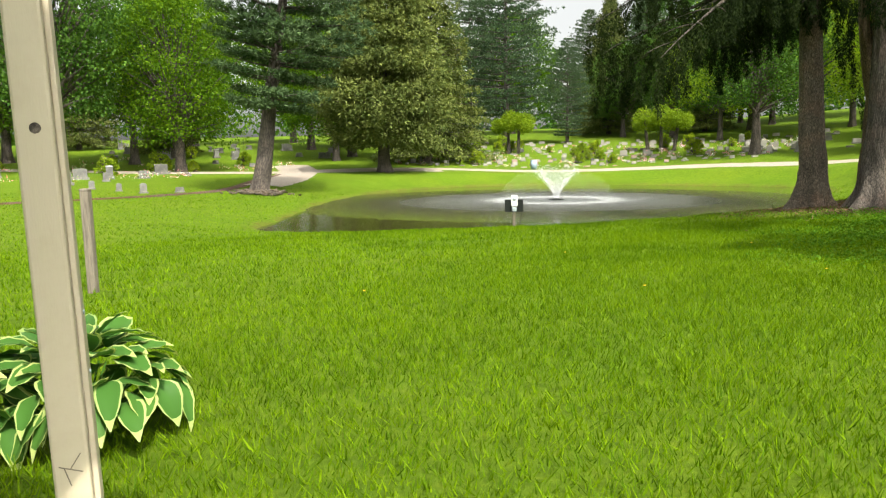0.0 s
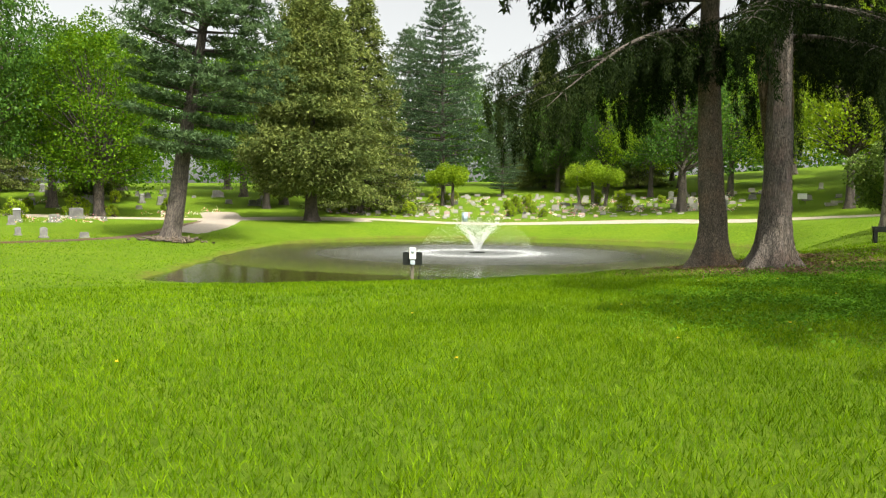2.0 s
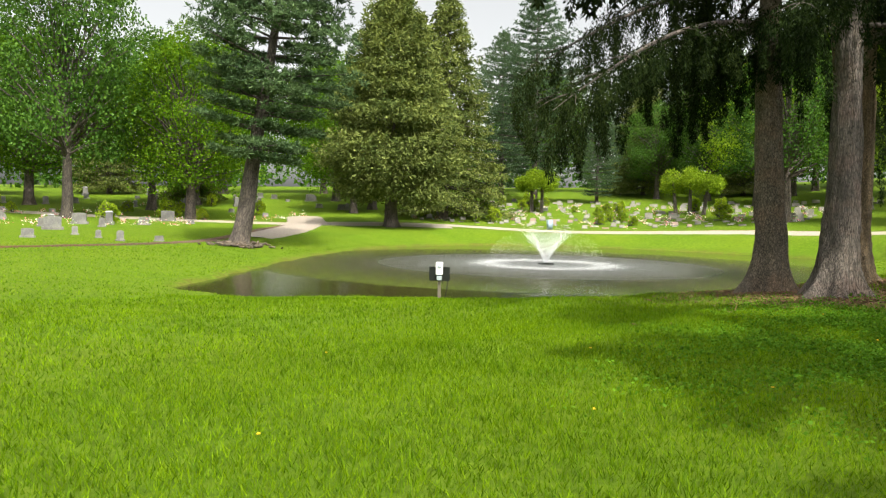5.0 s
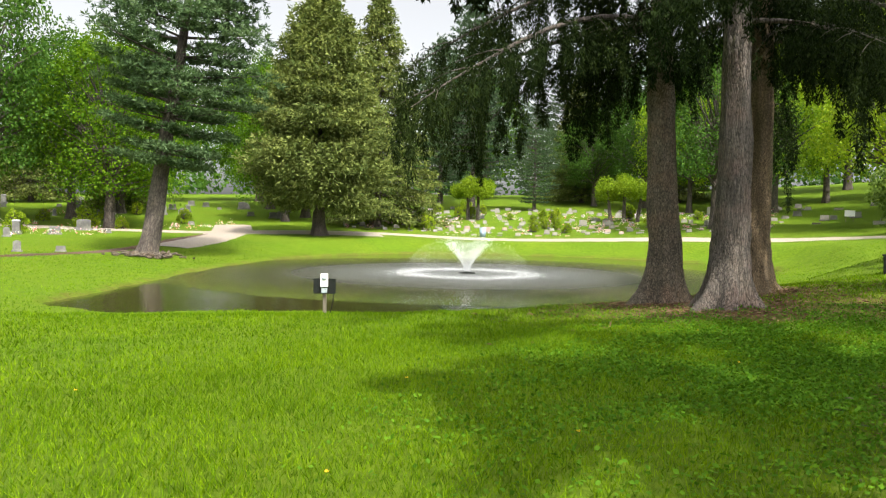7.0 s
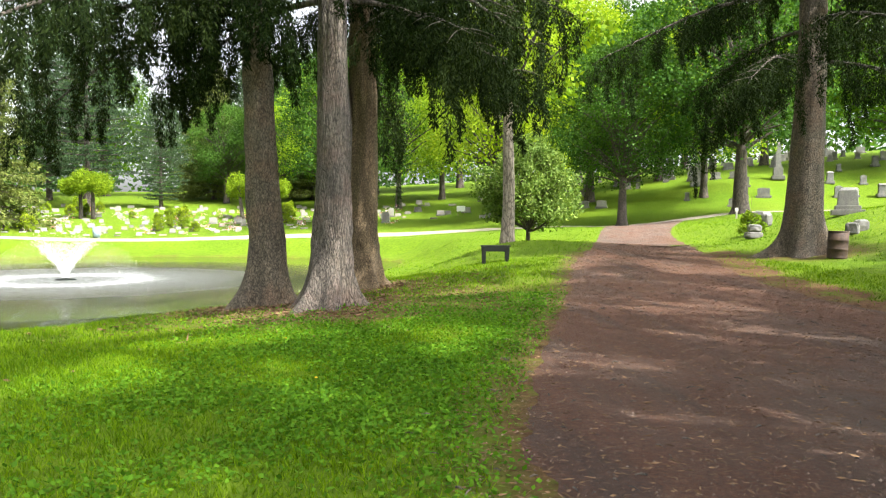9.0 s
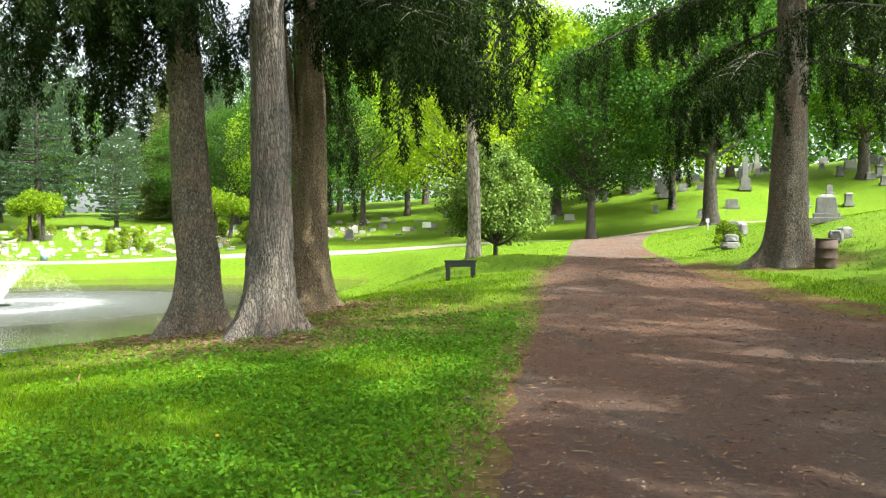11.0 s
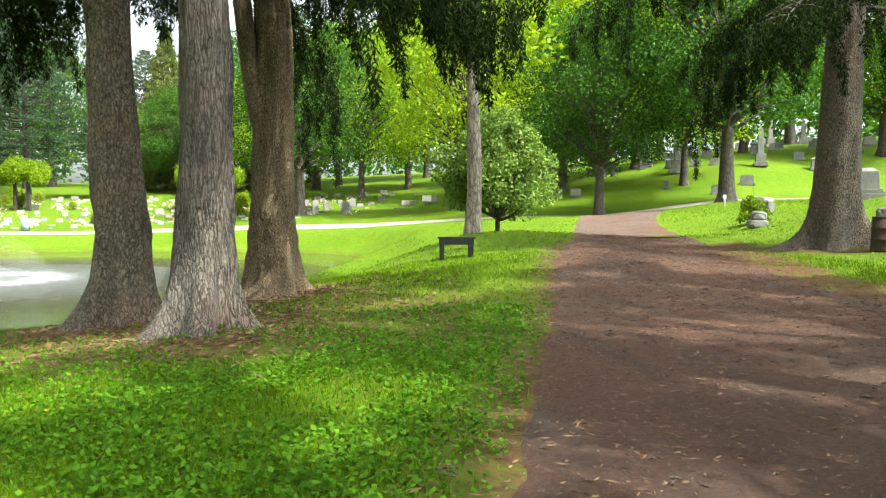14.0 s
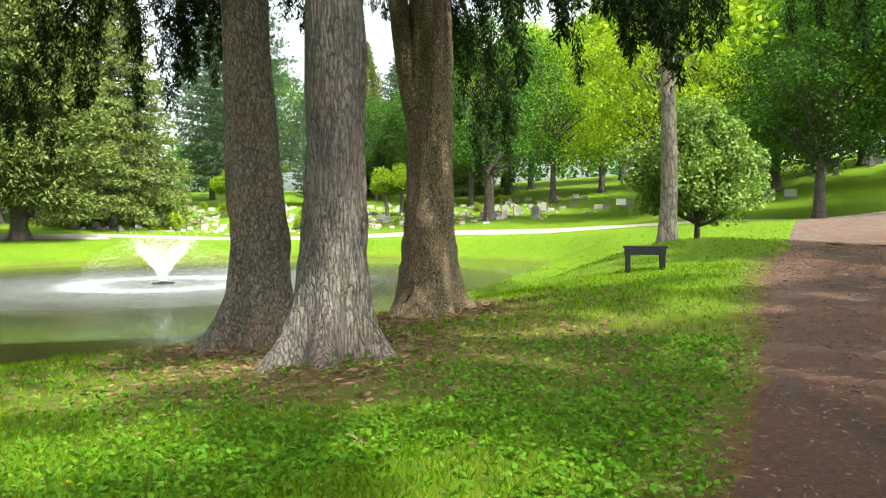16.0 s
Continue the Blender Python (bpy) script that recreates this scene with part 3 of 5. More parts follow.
def whorled(height, bare, reach, seed, kind="pine", density=1.0, top=0.12):
    """A conifer of tiers. pine: flat tufted tiers with gaps; fir: close sweeping tiers; cedar: a dense ragged cone."""
    rng = np.random.default_rng(seed)
    wood, leaf = Pile(), Pile()
    z = bare
    gap = {"pine": 0.8, "fir": 0.5, "cedar": 0.33}[kind]
    while z < height:
        t = (z - bare) / (height - bare)
        if kind == "pine":
            env = reach * (math.sin(min(t * 1.25 + 0.32, 1.57)) * (1 - t ** 2.2) + top)
        elif kind == "cedar":
            env = reach * min(1, 0.62 + t * 2.2) * (1 - t) ** 0.72 + top
        else:
            env = reach * (1 - t) ** 0.85 + top
        n = {"pine": 5, "fir": 7, "cedar": 8}[kind]
        a0 = rng.uniform(0, 6.28)
        for i in range(n):
            ang = a0 + i * 6.283 / n + rng.uniform(-0.35, 0.35)
            r = env * rng.uniform(0.62, 1.1)
            out = np.array([math.cos(ang), math.sin(ang), 0])
            s = np.linspace(0, 1, 6)
            rise = {"pine": 0.22 - 0.25 * (1 - t), "fir": -0.28 + 0.3 * t, "cedar": -0.15 + 0.75 * t}[kind] * rng.uniform(0.6, 1.3)
            p = np.array([0, 0, z]) + out * (s * r)[:, None]
            p[:, 2] += rise * r * s + 0.08 * r * s ** 2 + rng.uniform(-0.25, 0.25)
            if kind != "cedar" or i % 2 == 0:
                wood.add(*tube(p, (0.02 + 0.012 * r) * (1 - s) + 0.008, 4))
            if kind == "pine":
                k = int(9 * density * (1 + r * 0.9))
                q = rng.uniform(0.25, 1.02, k) ** 0.75
                c = np.array([0, 0, z]) + out * (q * r)[:, None]
                c[:, 2] += rise * r * q + 0.08 * r * q ** 2 + 0.1
                c += np.array([-out[1], out[0], 0]) * (rng.normal(size=k) * 0.22 * r * (0.3 + q))[:, None] + rng.normal(size=(k, 3)) * [0.12, 0.12, 0.07]
                m = 13
                base = np.repeat(c, m, 0)
                w = unit(rng, k * m) + out * 0.35 + np.array([0, 0, 0.55])
                leaf.add(*blades(base, w, unit(rng, k * m), rng.uniform(0.22, 0.42, k * m), rng.uniform(0.045, 0.085, k * m)))
            else:
                k = int((17 if kind == "cedar" else 15) * density * (0.5 + r * 0.7))
                q = rng.uniform(0.3 if kind == "cedar" else 0.12, 1.04, k) ** 0.6
                c = np.array([0, 0, z]) + out * (q * r)[:, None]
                c[:, 2] += rise * r * q + 0.08 * r * q ** 2
                wide = 0.2 if kind == "cedar" else 0.13
                c += np.array([-out[1], out[0], 0]) * (rng.normal(size=k) * wide * r)[:, None] + rng.normal(size=(k, 3)) * [0.1, 0.1, 0.2 if kind == "cedar" else 0.1]
                m = 4
                base = np.repeat(c, m, 0) + rng.normal(size=(k * m, 3)) * 0.12
                w = unit(rng, k * m) * 0.8 + out * 0.6 + np.array([0, 0, -0.5 if kind == "fir" else -0.15])
                leaf.add(*blades(base, w, unit(rng, k * m), rng.uniform(0.24, 0.5, k * m), rng.uniform(0.08, 0.17, k * m)))
        z += gap * rng.uniform(0.75, 1.25)
    return wood.mesh("limbs", True), leaf.mesh("needles")


def broadleaf(height, bare, spread, seed, leaves=9000, size=0.26, clumps=46, flat=0.75, r0=0.3, fork=0.25):
    """A leafy tree: forking limbs that end in clumps of leaves with gaps between."""
    rng = np.random.default_rng(seed)
    wood, leaf = Pile(), Pile()
    per = leaves // clumps
    top = height - bare
    for i in range(clumps):
        u = (i + 0.5) / clumps
        h = bare + top * (0.06 + 0.94 * u) + rng.uniform(-0.06, 0.06) * top
        tt = np.clip((h - bare) / top, 0, 1)
        env = spread * (math.sin(math.pi * min(0.16 + 0.78 * tt, 1.0)) ** 0.65)
        ang = i * 2.39996 + rng.uniform(-0.5, 0.5)
        rr = env * math.sqrt(rng.uniform(0.12, 1.0))
        c = np.array([rr * math.cos(ang), rr * math.sin(ang), h])
        start = np.array([0, 0, bare * (1 - fork) + (h - bare * (1 - fork)) * rng.uniform(0.15, 0.6)])
        s = np.linspace(0, 1, 6)
        mid = (start + c) / 2 + rng.normal(size=3) * 0.25 + np.array([0, 0, 0.06 * rr])
        p = (1 - s)[:, None] ** 2 * start + 2 * ((1 - s) * s)[:, None] * mid + (s ** 2)[:, None] * c
        wood.add(*tube(p, (0.02 + 0.018 * rr) * (1 - s) + 0.012, 5))
        rad = spread * rng.uniform(0.2, 0.36) * (1.15 - 0.35 * tt)
        q = unit(rng, per) * (rng.uniform(0.15, 1, per) ** 0.5)[:, None] * rad * np.array([1, 1, flat])
        q[:, 2] -= 0.25 * (q[:, 0] ** 2 + q[:, 1] ** 2) / rad
        base = c + q
        w = unit(rng, per) + q / rad * 0.6 + np.array([0, 0, -0.35])
        leaf.add(*blades(base, w, unit(rng, per) + np.array([0, 0, 0.2]), rng.uniform(0.7, 1.3, per) * size, rng.uniform(0.55, 0.95, per) * size))
    return wood.mesh("limbs", True), leaf.mesh("leaves")


def tree(name, x, y, meshes, trunk, bark_mat, leaf_mat, label, category, group="", turn=0.0, sink=0.0, leaf_name="foliage"):
    t = thing(name, pose(x, y, gz(x, y) - sink, 0, 0, turn), label, category, group)
    part("trunk", trunk, bark_mat, t)
    tagged(part("branchwork", meshes[0], DARK_BARK, t), kind="stuff")
    part(leaf_name, meshes[1], leaf_mat, t)
    return t


def again(ob, x, y, turn, scale=1.0, label=""):
    c = copy_thing(ob, pose(x, y, gz(x, y), 0, 0, turn) @ Matrix.Scale(scale, 4))
    if label:
        c["label"] = label
    return c


# the three old spruces by the water, the one beside the road, and spruces added on the road's other side for shade
sp = weeping_spruce(17, 5.9, 7.4, 0.33, 11, (-0.03, 0), 1.25, 1.05, arc=(95, 258), airy=2.2, droop=(0.36, 0.54))
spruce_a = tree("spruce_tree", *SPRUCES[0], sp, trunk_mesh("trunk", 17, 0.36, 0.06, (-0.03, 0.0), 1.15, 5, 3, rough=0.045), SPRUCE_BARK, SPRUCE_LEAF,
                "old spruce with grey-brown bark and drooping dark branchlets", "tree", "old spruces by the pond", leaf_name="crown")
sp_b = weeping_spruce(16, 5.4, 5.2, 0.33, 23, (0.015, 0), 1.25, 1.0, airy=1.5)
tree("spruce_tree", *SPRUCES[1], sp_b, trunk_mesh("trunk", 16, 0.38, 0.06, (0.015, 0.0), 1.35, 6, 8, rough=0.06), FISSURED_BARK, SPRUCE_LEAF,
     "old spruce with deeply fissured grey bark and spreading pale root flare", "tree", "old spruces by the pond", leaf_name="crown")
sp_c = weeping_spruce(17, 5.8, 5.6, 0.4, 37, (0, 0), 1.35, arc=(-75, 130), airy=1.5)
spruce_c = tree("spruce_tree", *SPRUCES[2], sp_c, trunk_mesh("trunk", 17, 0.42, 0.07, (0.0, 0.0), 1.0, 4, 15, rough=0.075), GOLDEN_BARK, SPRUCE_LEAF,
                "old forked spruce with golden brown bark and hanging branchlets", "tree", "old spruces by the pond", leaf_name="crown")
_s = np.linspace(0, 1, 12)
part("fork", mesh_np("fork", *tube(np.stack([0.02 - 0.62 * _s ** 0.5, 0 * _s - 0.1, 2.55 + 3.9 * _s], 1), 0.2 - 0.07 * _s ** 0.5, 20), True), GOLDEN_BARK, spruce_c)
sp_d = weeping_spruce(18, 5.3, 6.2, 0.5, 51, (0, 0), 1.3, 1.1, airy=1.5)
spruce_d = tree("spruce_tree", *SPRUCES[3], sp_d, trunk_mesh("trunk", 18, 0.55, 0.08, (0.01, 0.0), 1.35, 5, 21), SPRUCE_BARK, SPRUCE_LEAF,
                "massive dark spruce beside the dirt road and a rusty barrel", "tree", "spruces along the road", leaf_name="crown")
# Mostly out of view; placed and thinned to throw dappled shade on lawn and road.
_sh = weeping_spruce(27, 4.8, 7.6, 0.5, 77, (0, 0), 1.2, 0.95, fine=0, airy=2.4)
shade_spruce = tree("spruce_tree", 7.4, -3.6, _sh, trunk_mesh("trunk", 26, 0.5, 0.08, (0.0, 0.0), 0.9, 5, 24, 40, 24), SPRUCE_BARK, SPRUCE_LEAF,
                    "tall dark spruce added to shade the dirt road", "tree", "spruces along the road", leaf_name="crown")
for _x, _y, _t, _k in ((10.6, 0.4, 200, 1.1), (14.0, 4.5, 10, 1.0), (6.6, -6.8, 120, 0.85), (17.0, 12.5, 75, 0.56)):
    again(shade_spruce, _x, _y, _t, _k, "tall dark spruce added to shade the dirt road")

# the leaning pine, the cedar and the conifers beyond the pond
_pm = whorled(21, 5.0, 6.6, 5, "pine", 1.8)
pine = tree("pine_tree", -31.6, 30.2, _pm, trunk_mesh("trunk", 21, 0.52, 0.08, (0.0, 0.0), 0.5, 5, 31), DARK_BARK, PINE_LEAF,
            "leaning white pine with blue-green tufted needles by the pond", "tree")
pine.matrix_basis = pose(-31.6, 30.2, gz(-31.6, 30.2), -3, 8.5, 0)
_cm = whorled(19.5, 2.6, 6.4, 6, "cedar", 1.3)
tree("cedar_tree", -33.0, 51.7, _cm, trunk_mesh("trunk", 18, 0.55, 0.06, (0, 0), 0.6, 5, 33, 30, 20), DARK_BARK, CEDAR_LEAF,
     "broad olive-green cedar with dense ragged sprays", "tree")
_fm = whorled(24, 1.6, 6.6, 7, "fir", 1.0)
fir = tree("fir_tree", -34.6, 66.5, _fm, trunk_mesh("trunk", 23, 0.4, 0.05, (0, 0), 0.4, 5, 35, 24, 14), DARK_BARK, CEDAR_LEAF,
           "tall pointed spruce behind the cedar", "tree", "conifers beyond the lane")
_bm = whorled(27, 2.0, 9.2, 8, "pine", 1.0)
bigpine = tree("pine_tree", -33.5, 94, _bm, trunk_mesh("trunk", 26, 0.5, 0.06, (0, 0), 0.4, 5, 36, 24, 14), DARK_BARK, FIR_LEAF,
               "tall tiered blue-green pine behind the grave field", "tree", "conifers beyond the lane")
for _x, _y, _t, _k in ((-25.3, 95, 40, 0.5), (-43, 108, 90, 0.9), (-17, 116, 200, 0.75), (-3, 122, 10, 0.8), (-26, 118, 130, 0.7)):
    again(bigpine, _x, _y, _t, _k)
for _x, _y, _t, _k in ((-88, 74, 20, 0.85), (-70, 70, 160, 0.6), (-52, 92, 90, 0.9), (-22, 112, 130, 0.9), (-8, 108, 10, 0.75)):
    again(fir, _x, _y, _t, _k)

# leafy trees
_mm = broadleaf(16.5, 3.3, 6.8, 61, 27000, 0.24, 95)
_mt = trunk_mesh("trunk", 11, 0.5, 0.12, (0, 0), 0.5, 5, 62, 30, 20)
maple = tree("maple_tree", -52.8, 50.2, _mm, _mt, DARK_BARK, MAPLE_LEAF, "green maple spreading over the old graves", "tree", "maples")
_dm = broadleaf(18.5, 4.8, 7.2, 71, 27000, 0.25, 95)
dark_maple = tree("maple_tree", -59.3, 42.4, _dm, trunk_mesh("trunk", 12, 0.55, 0.12, (0, 0), 0.5, 5, 72, 30, 20), DARK_BARK, DARK_LEAF,
                  "dark green maple with heavy shaded crown", "tree", "dark maples")
_lm = broadleaf(18, 4.3, 6.8, 81, 25000, 0.25, 90)
lime_maple = tree("maple_tree", 3, 88, _lm, trunk_mesh("trunk", 12, 0.4, 0.1, (0, 0), 0.4, 5, 82, 24, 16), DARK_BARK, LIME_LEAF,
                  "sunlit maple with bright yellow-green leaves", "tree", "sunlit maples")
for _x, _y, _t, _k in ((-66, 66, 40, 1.05), (-46, 68, 100, 0.9), (-76, 52, 10, 1.1), (-58, 84, 250, 1.15), (-95, 60, 15, 1.2), (-70, 100, 75, 1.2), (-40, 122, 140, 1.2), (46, 62, 120, 1.1), (28, 72, 75, 1.0), (19, 66, 280, 0.9), (60, 44, 200, 1.1)):
    again(maple, _x, _y, _t, _k)
for _x, _y, _t, _k in ((-64, 57, 10, 0.95), (-47, 74, 80, 0.95), (-88, 45, 140, 1.1), (-3.0, 66.3, 30, 0.85), (22.8, 45.8, 160, 0.95), (-72, 38, 60, 1.0), (-80, 88, 90, 1.2), (-14, 128, 10, 1.2), (-2, 105, 45, 1.0), (54, 88, 99, 1.3), (34, 100, 10, 1.25), (-12, 100, 70, 0.8), (-19, 104, 200, 0.7)):
    again(dark_maple, _x, _y, _t, _k)
for _x, _y, _t, _k in ((10, 62, 50, 0.95), (9, 96, 120, 1.1), (17, 76, 200, 1.1), (-6, 92, 10, 0.9), (26, 58, 310, 0.85), (25, 90, 60, 1.25), (40, 74, 150, 1.1), (1, 112, 80, 1.2), (14, 116, 240, 1.4), (42, 98, 10, 1.2), (58, 66, 40, 1.1)):
    again(lime_maple, _x, _y, _t, _k)
again(dark_maple, 16.0, 48.9, 140, 0.68, "slim dark-leaved tree at the lane crossing")

dark_maple.matrix_basis = pose(-59.3, 42.4, gz(-59.3, 42.4)) @ Matrix.Diagonal((0.95, 0.95, 1.22, 1))

# pale-barked tree by the bench and the small tree behind it
_bl = broadleaf(15, 5.5, 3.2, 91, 5200, 0.24, 34, 0.6)
tree("ash_tree", 3.4, 25.5, _bl, trunk_mesh("trunk", 14, 0.25, 0.08, (0.004, 0), 0.5, 4, 92, 40, 28, 0.025), PALE_BARK, LIME_LEAF,
     "straight pale-barked tree standing on the grass behind the bench", "tree")
_dg = broadleaf(4.3, 1.15, 2.05, 95, 18000, 0.125, 60, 0.8, fork=0.5)
tree("dogwood_tree", 5.0, 29.2, _dg, trunk_mesh("trunk", 2.6, 0.11, 0.05, (0.05, 0), 0.3, 4, 96, 24, 14, 0.01), DARK_BARK, DOGWOOD_LEAF,
     "small round-crowned dogwood with pale green leaves", "tree")


def yew(x, y, stems, spread, height, seed, label):
    rng = np.random.default_rng(seed)
    t = thing("yew_tree", pose(x, y, gz(x, y)), label, "tree", "clipped yews")
    for i in range(stems):
        a = (i - (stems - 1) / 2) * spread * 0.42
        s = np.linspace(0, 1, 8)
        p = np.stack([a + 0.35 * a * s, 0.2 * rng.normal() * s, -0.2 + s * height * 0.75], 1)
        part("trunk", mesh_np("trunk", *tube(p, 0.23 - 0.1 * s, 9), True), DARK_BARK, t)
    leaf = Pile()
    n = 13000
    c = rng.uniform(-1, 1, (26, 2)) * [spread * 0.85, spread * 0.6]
    k = rng.integers(0, 26, n)
    q = unit(rng, n) * (rng.uniform(0.2, 1, n) ** 0.4)[:, None] * np.array([spread * 0.3, spread * 0.3, height * 0.16])
    h = height * (0.76 + 0.13 * rng.uniform(-1, 1, 26) - 0.2 * np.hypot(c[:, 0], c[:, 1]) ** 2 / spread ** 2)
    base = np.concatenate([c[k], h[k][:, None]], 1) + q
    leaf.add(*blades(base, unit(rng, n) + [0, 0, 0.35], unit(rng, n), rng.uniform(0.16, 0.34, n), rng.uniform(0.05, 0.11, n)))
    part("crown", leaf.mesh("crown"), YEW_LEAF, t)


yew(-28.7, 79.3, 2, 2.7, 5.0, 3, "flat-topped yellow-green yew on two dark stems")
yew(-12.1, 79.6, 3, 3.2, 5.0, 4, "flat-topped yellow-green yew on three dark stems")


def far_woods():
    """The closed wall of trees far round the cemetery."""
    rng = np.random.default_rng(44)
    n = 70000
    k = 330
    a = rng.uniform(0, 6.283, k)
    r = rng.uniform(118, 175, k)
    cx, cy = -8 + r * np.cos(a) * 1.05, 40 + r * np.sin(a)
    h = rng.uniform(11, 21, k)
    w = rng.uniform(3.5, 6.5, k)
    i = rng.integers(0, k, n)
    u = rng.uniform(0.02, 1, n)
    t = rng.uniform(0, 6.283, n)
    env = w[i] * np.sin(np.pi * np.clip(0.2 + 0.8 * u, 0, 1)) ** 0.6 * rng.uniform(0.5, 1.05, n)
    x, y = cx[i] + env * np.cos(t), cy[i] + env * np.sin(t)
    base = np.stack([x, y, ground(x, y) + 0.6 + u * h[i]], 1)
    v, f = blades(base, unit(rng, n) + [0, 0, -0.3], unit(rng, n), rng.uniform(0.9, 1.7, n), rng.uniform(0.6, 1.1, n))
    tagged(part("far_woods", mesh_np("far_woods", v, f), DARK_LEAF), "distant wall of green woods", "woods", kind="stuff")


far_woods()

_sb = broadleaf(1.0, 0.12, 0.55, 101, 1600, 0.09, 18, 0.8)
shrub = tree("shrub", -17.5, 70.5, _sb, trunk_mesh("trunk", 0.5, 0.03, 0.015, (0, 0), 0.2, 3, 102, 8, 8, 0.003, 0.1), DARK_BARK, YEW_LEAF,
             "small rounded yellow-green shrub among the graves", "shrub", "grave shrubs")
_rs = random.Random(21)
for _i in range(22):
    again(shrub, _rs.uniform(-38, 0), _rs.uniform(65, 92), _rs.uniform(0, 360), _rs.uniform(0.6, 1.7))
for _i in range(10):
    again(shrub, _rs.uniform(-74, -48), _rs.uniform(34, 66), _rs.uniform(0, 360), _rs.uniform(0.8, 1.8))
again(shrub, 13.6, 27.3, 40, 0.9, "low dark ivy clump beside a grey stone")


# ---- things on the near lawn ----
BLACK = material("weathered_black_paint", (0.009, 0.011, 0.009), 0.75)
BLACK.node_tree.nodes["Principled BSDF"].inputs["Specular IOR Level"].default_value = 0.15
bump(BLACK, noise_of(BLACK, place(BLACK, (1, 1, 0.3)), 60, 4), 0.3, 0.004)
POSTPAINT = material("beige_painted_wood", (0.42, 0.36, 0.26), 0.55)
_v = place(POSTPAINT, (1, 1, 0.15))
colour(POSTPAINT, mixed(POSTPAINT, ramp(POSTPAINT, noise_of(POSTPAINT, place(POSTPAINT), 5, 5, 0.7), [(0.5, (0, 0, 0)), (0.8, (0.55, 0.55, 0.55))]), (0.42, 0.36, 0.265), (0.34, 0.275, 0.185)))
bump(POSTPAINT, noise_of(POSTPAINT, _v, 60, 4, 0.7), 0.25, 0.004)
GREYWOOD = material("weathered_grey_wood", (0.3, 0.26, 0.2), 0.9)
_v = place(GREYWOOD, (1, 1, 0.08))
colour(GREYWOOD, ramp(GREYWOOD, noise_of(GREYWOOD, _v, 45, 5, 0.7), [(0.3, (0.075, 0.062, 0.046)), (0.7, (0.2, 0.17, 0.13))]))
bump(GREYWOOD, noise_of(GREYWOOD, _v, 45, 5), 0.6, 0.008)
GREYMETAL = material("grey_enamel", (0.3, 0.34, 0.37), 0.45, 0.2)
WHITEBOX = material("white_enamel", (0.72, 0.72, 0.68), 0.4)
RUST = material("rusty_steel", (0.08, 0.05, 0.035), 0.75, 0.3)
_v = place(RUST)
colour(RUST, ramp(RUST, noise_of(RUST, _v, 6, 6, 0.75), [(0.3, (0.028, 0.02, 0.017)), (0.6, (0.075, 0.045, 0.03)), (0.8, (0.15, 0.075, 0.04))]))
bump(RUST, noise_of(RUST, _v, 25, 4), 0.3, 0.006)
CANPAINT = material("blue_grey_paint", (0.2, 0.27, 0.33), 0.5)


def bench(x, y, turn):
    t = thing("bench", pose(x, y, gz(x, y), 0, 0, turn), "backless black wooden bench on four square legs", "bench")
    for i in range(4):
        part("slat", box(bmesh.new(), 0.84, 0.098, 0.035, 0, -0.162 + 0.108 * i, 0.455, 0.006), BLACK, t)
    for s in (-1, 1):
        part("rail", box(bmesh.new(), 0.78, 0.035, 0.13, 0, 0.19 * s, 0.37, 0.005), BLACK, t)
        part("end_rail", box(bmesh.new(), 0.035, 0.34, 0.11, 0.372 * s, 0, 0.38, 0.005), BLACK, t)
        for u in (-1, 1):
            part("leg", box(bmesh.new(), 0.105, 0.105, 0.50, 0.325 * s, 0.165 * u, 0.185, 0.006), BLACK, t)


bench(1.9, 19.65, -8)


def barrel(x, y):
    t = thing("trash_barrel", pose(x, y, gz(x, y), 2, 1.5, 20), "rusty dark steel trash barrel beside the spruce", "barrel")
    t.scale = (0.82, 0.82, 0.82)
    prof = [(0.0, 0.02), (0.295, 0.0), (0.3, 0.03), (0.295, 0.06), (0.298, 0.28), (0.312, 0.30), (0.298, 0.32), (0.3, 0.56), (0.314, 0.58), (0.3, 0.60), (0.304, 0.85), (0.292, 0.85), (0.285, 0.6), (0.285, 0.1), (0.0, 0.1)]
    part("drum", mesh_np("drum", *lathe(prof, 36), True), RUST, t)
    a = np.linspace(0, 2 * math.pi, 40)
    part("rim", mesh_np("rim", *tube(np.stack([0.302 * np.cos(a), 0.302 * np.sin(a), 0 * a + 0.855], 1), 0 * a + 0.014, 8), True), RUST, t)


barrel(10.35, 16.9)


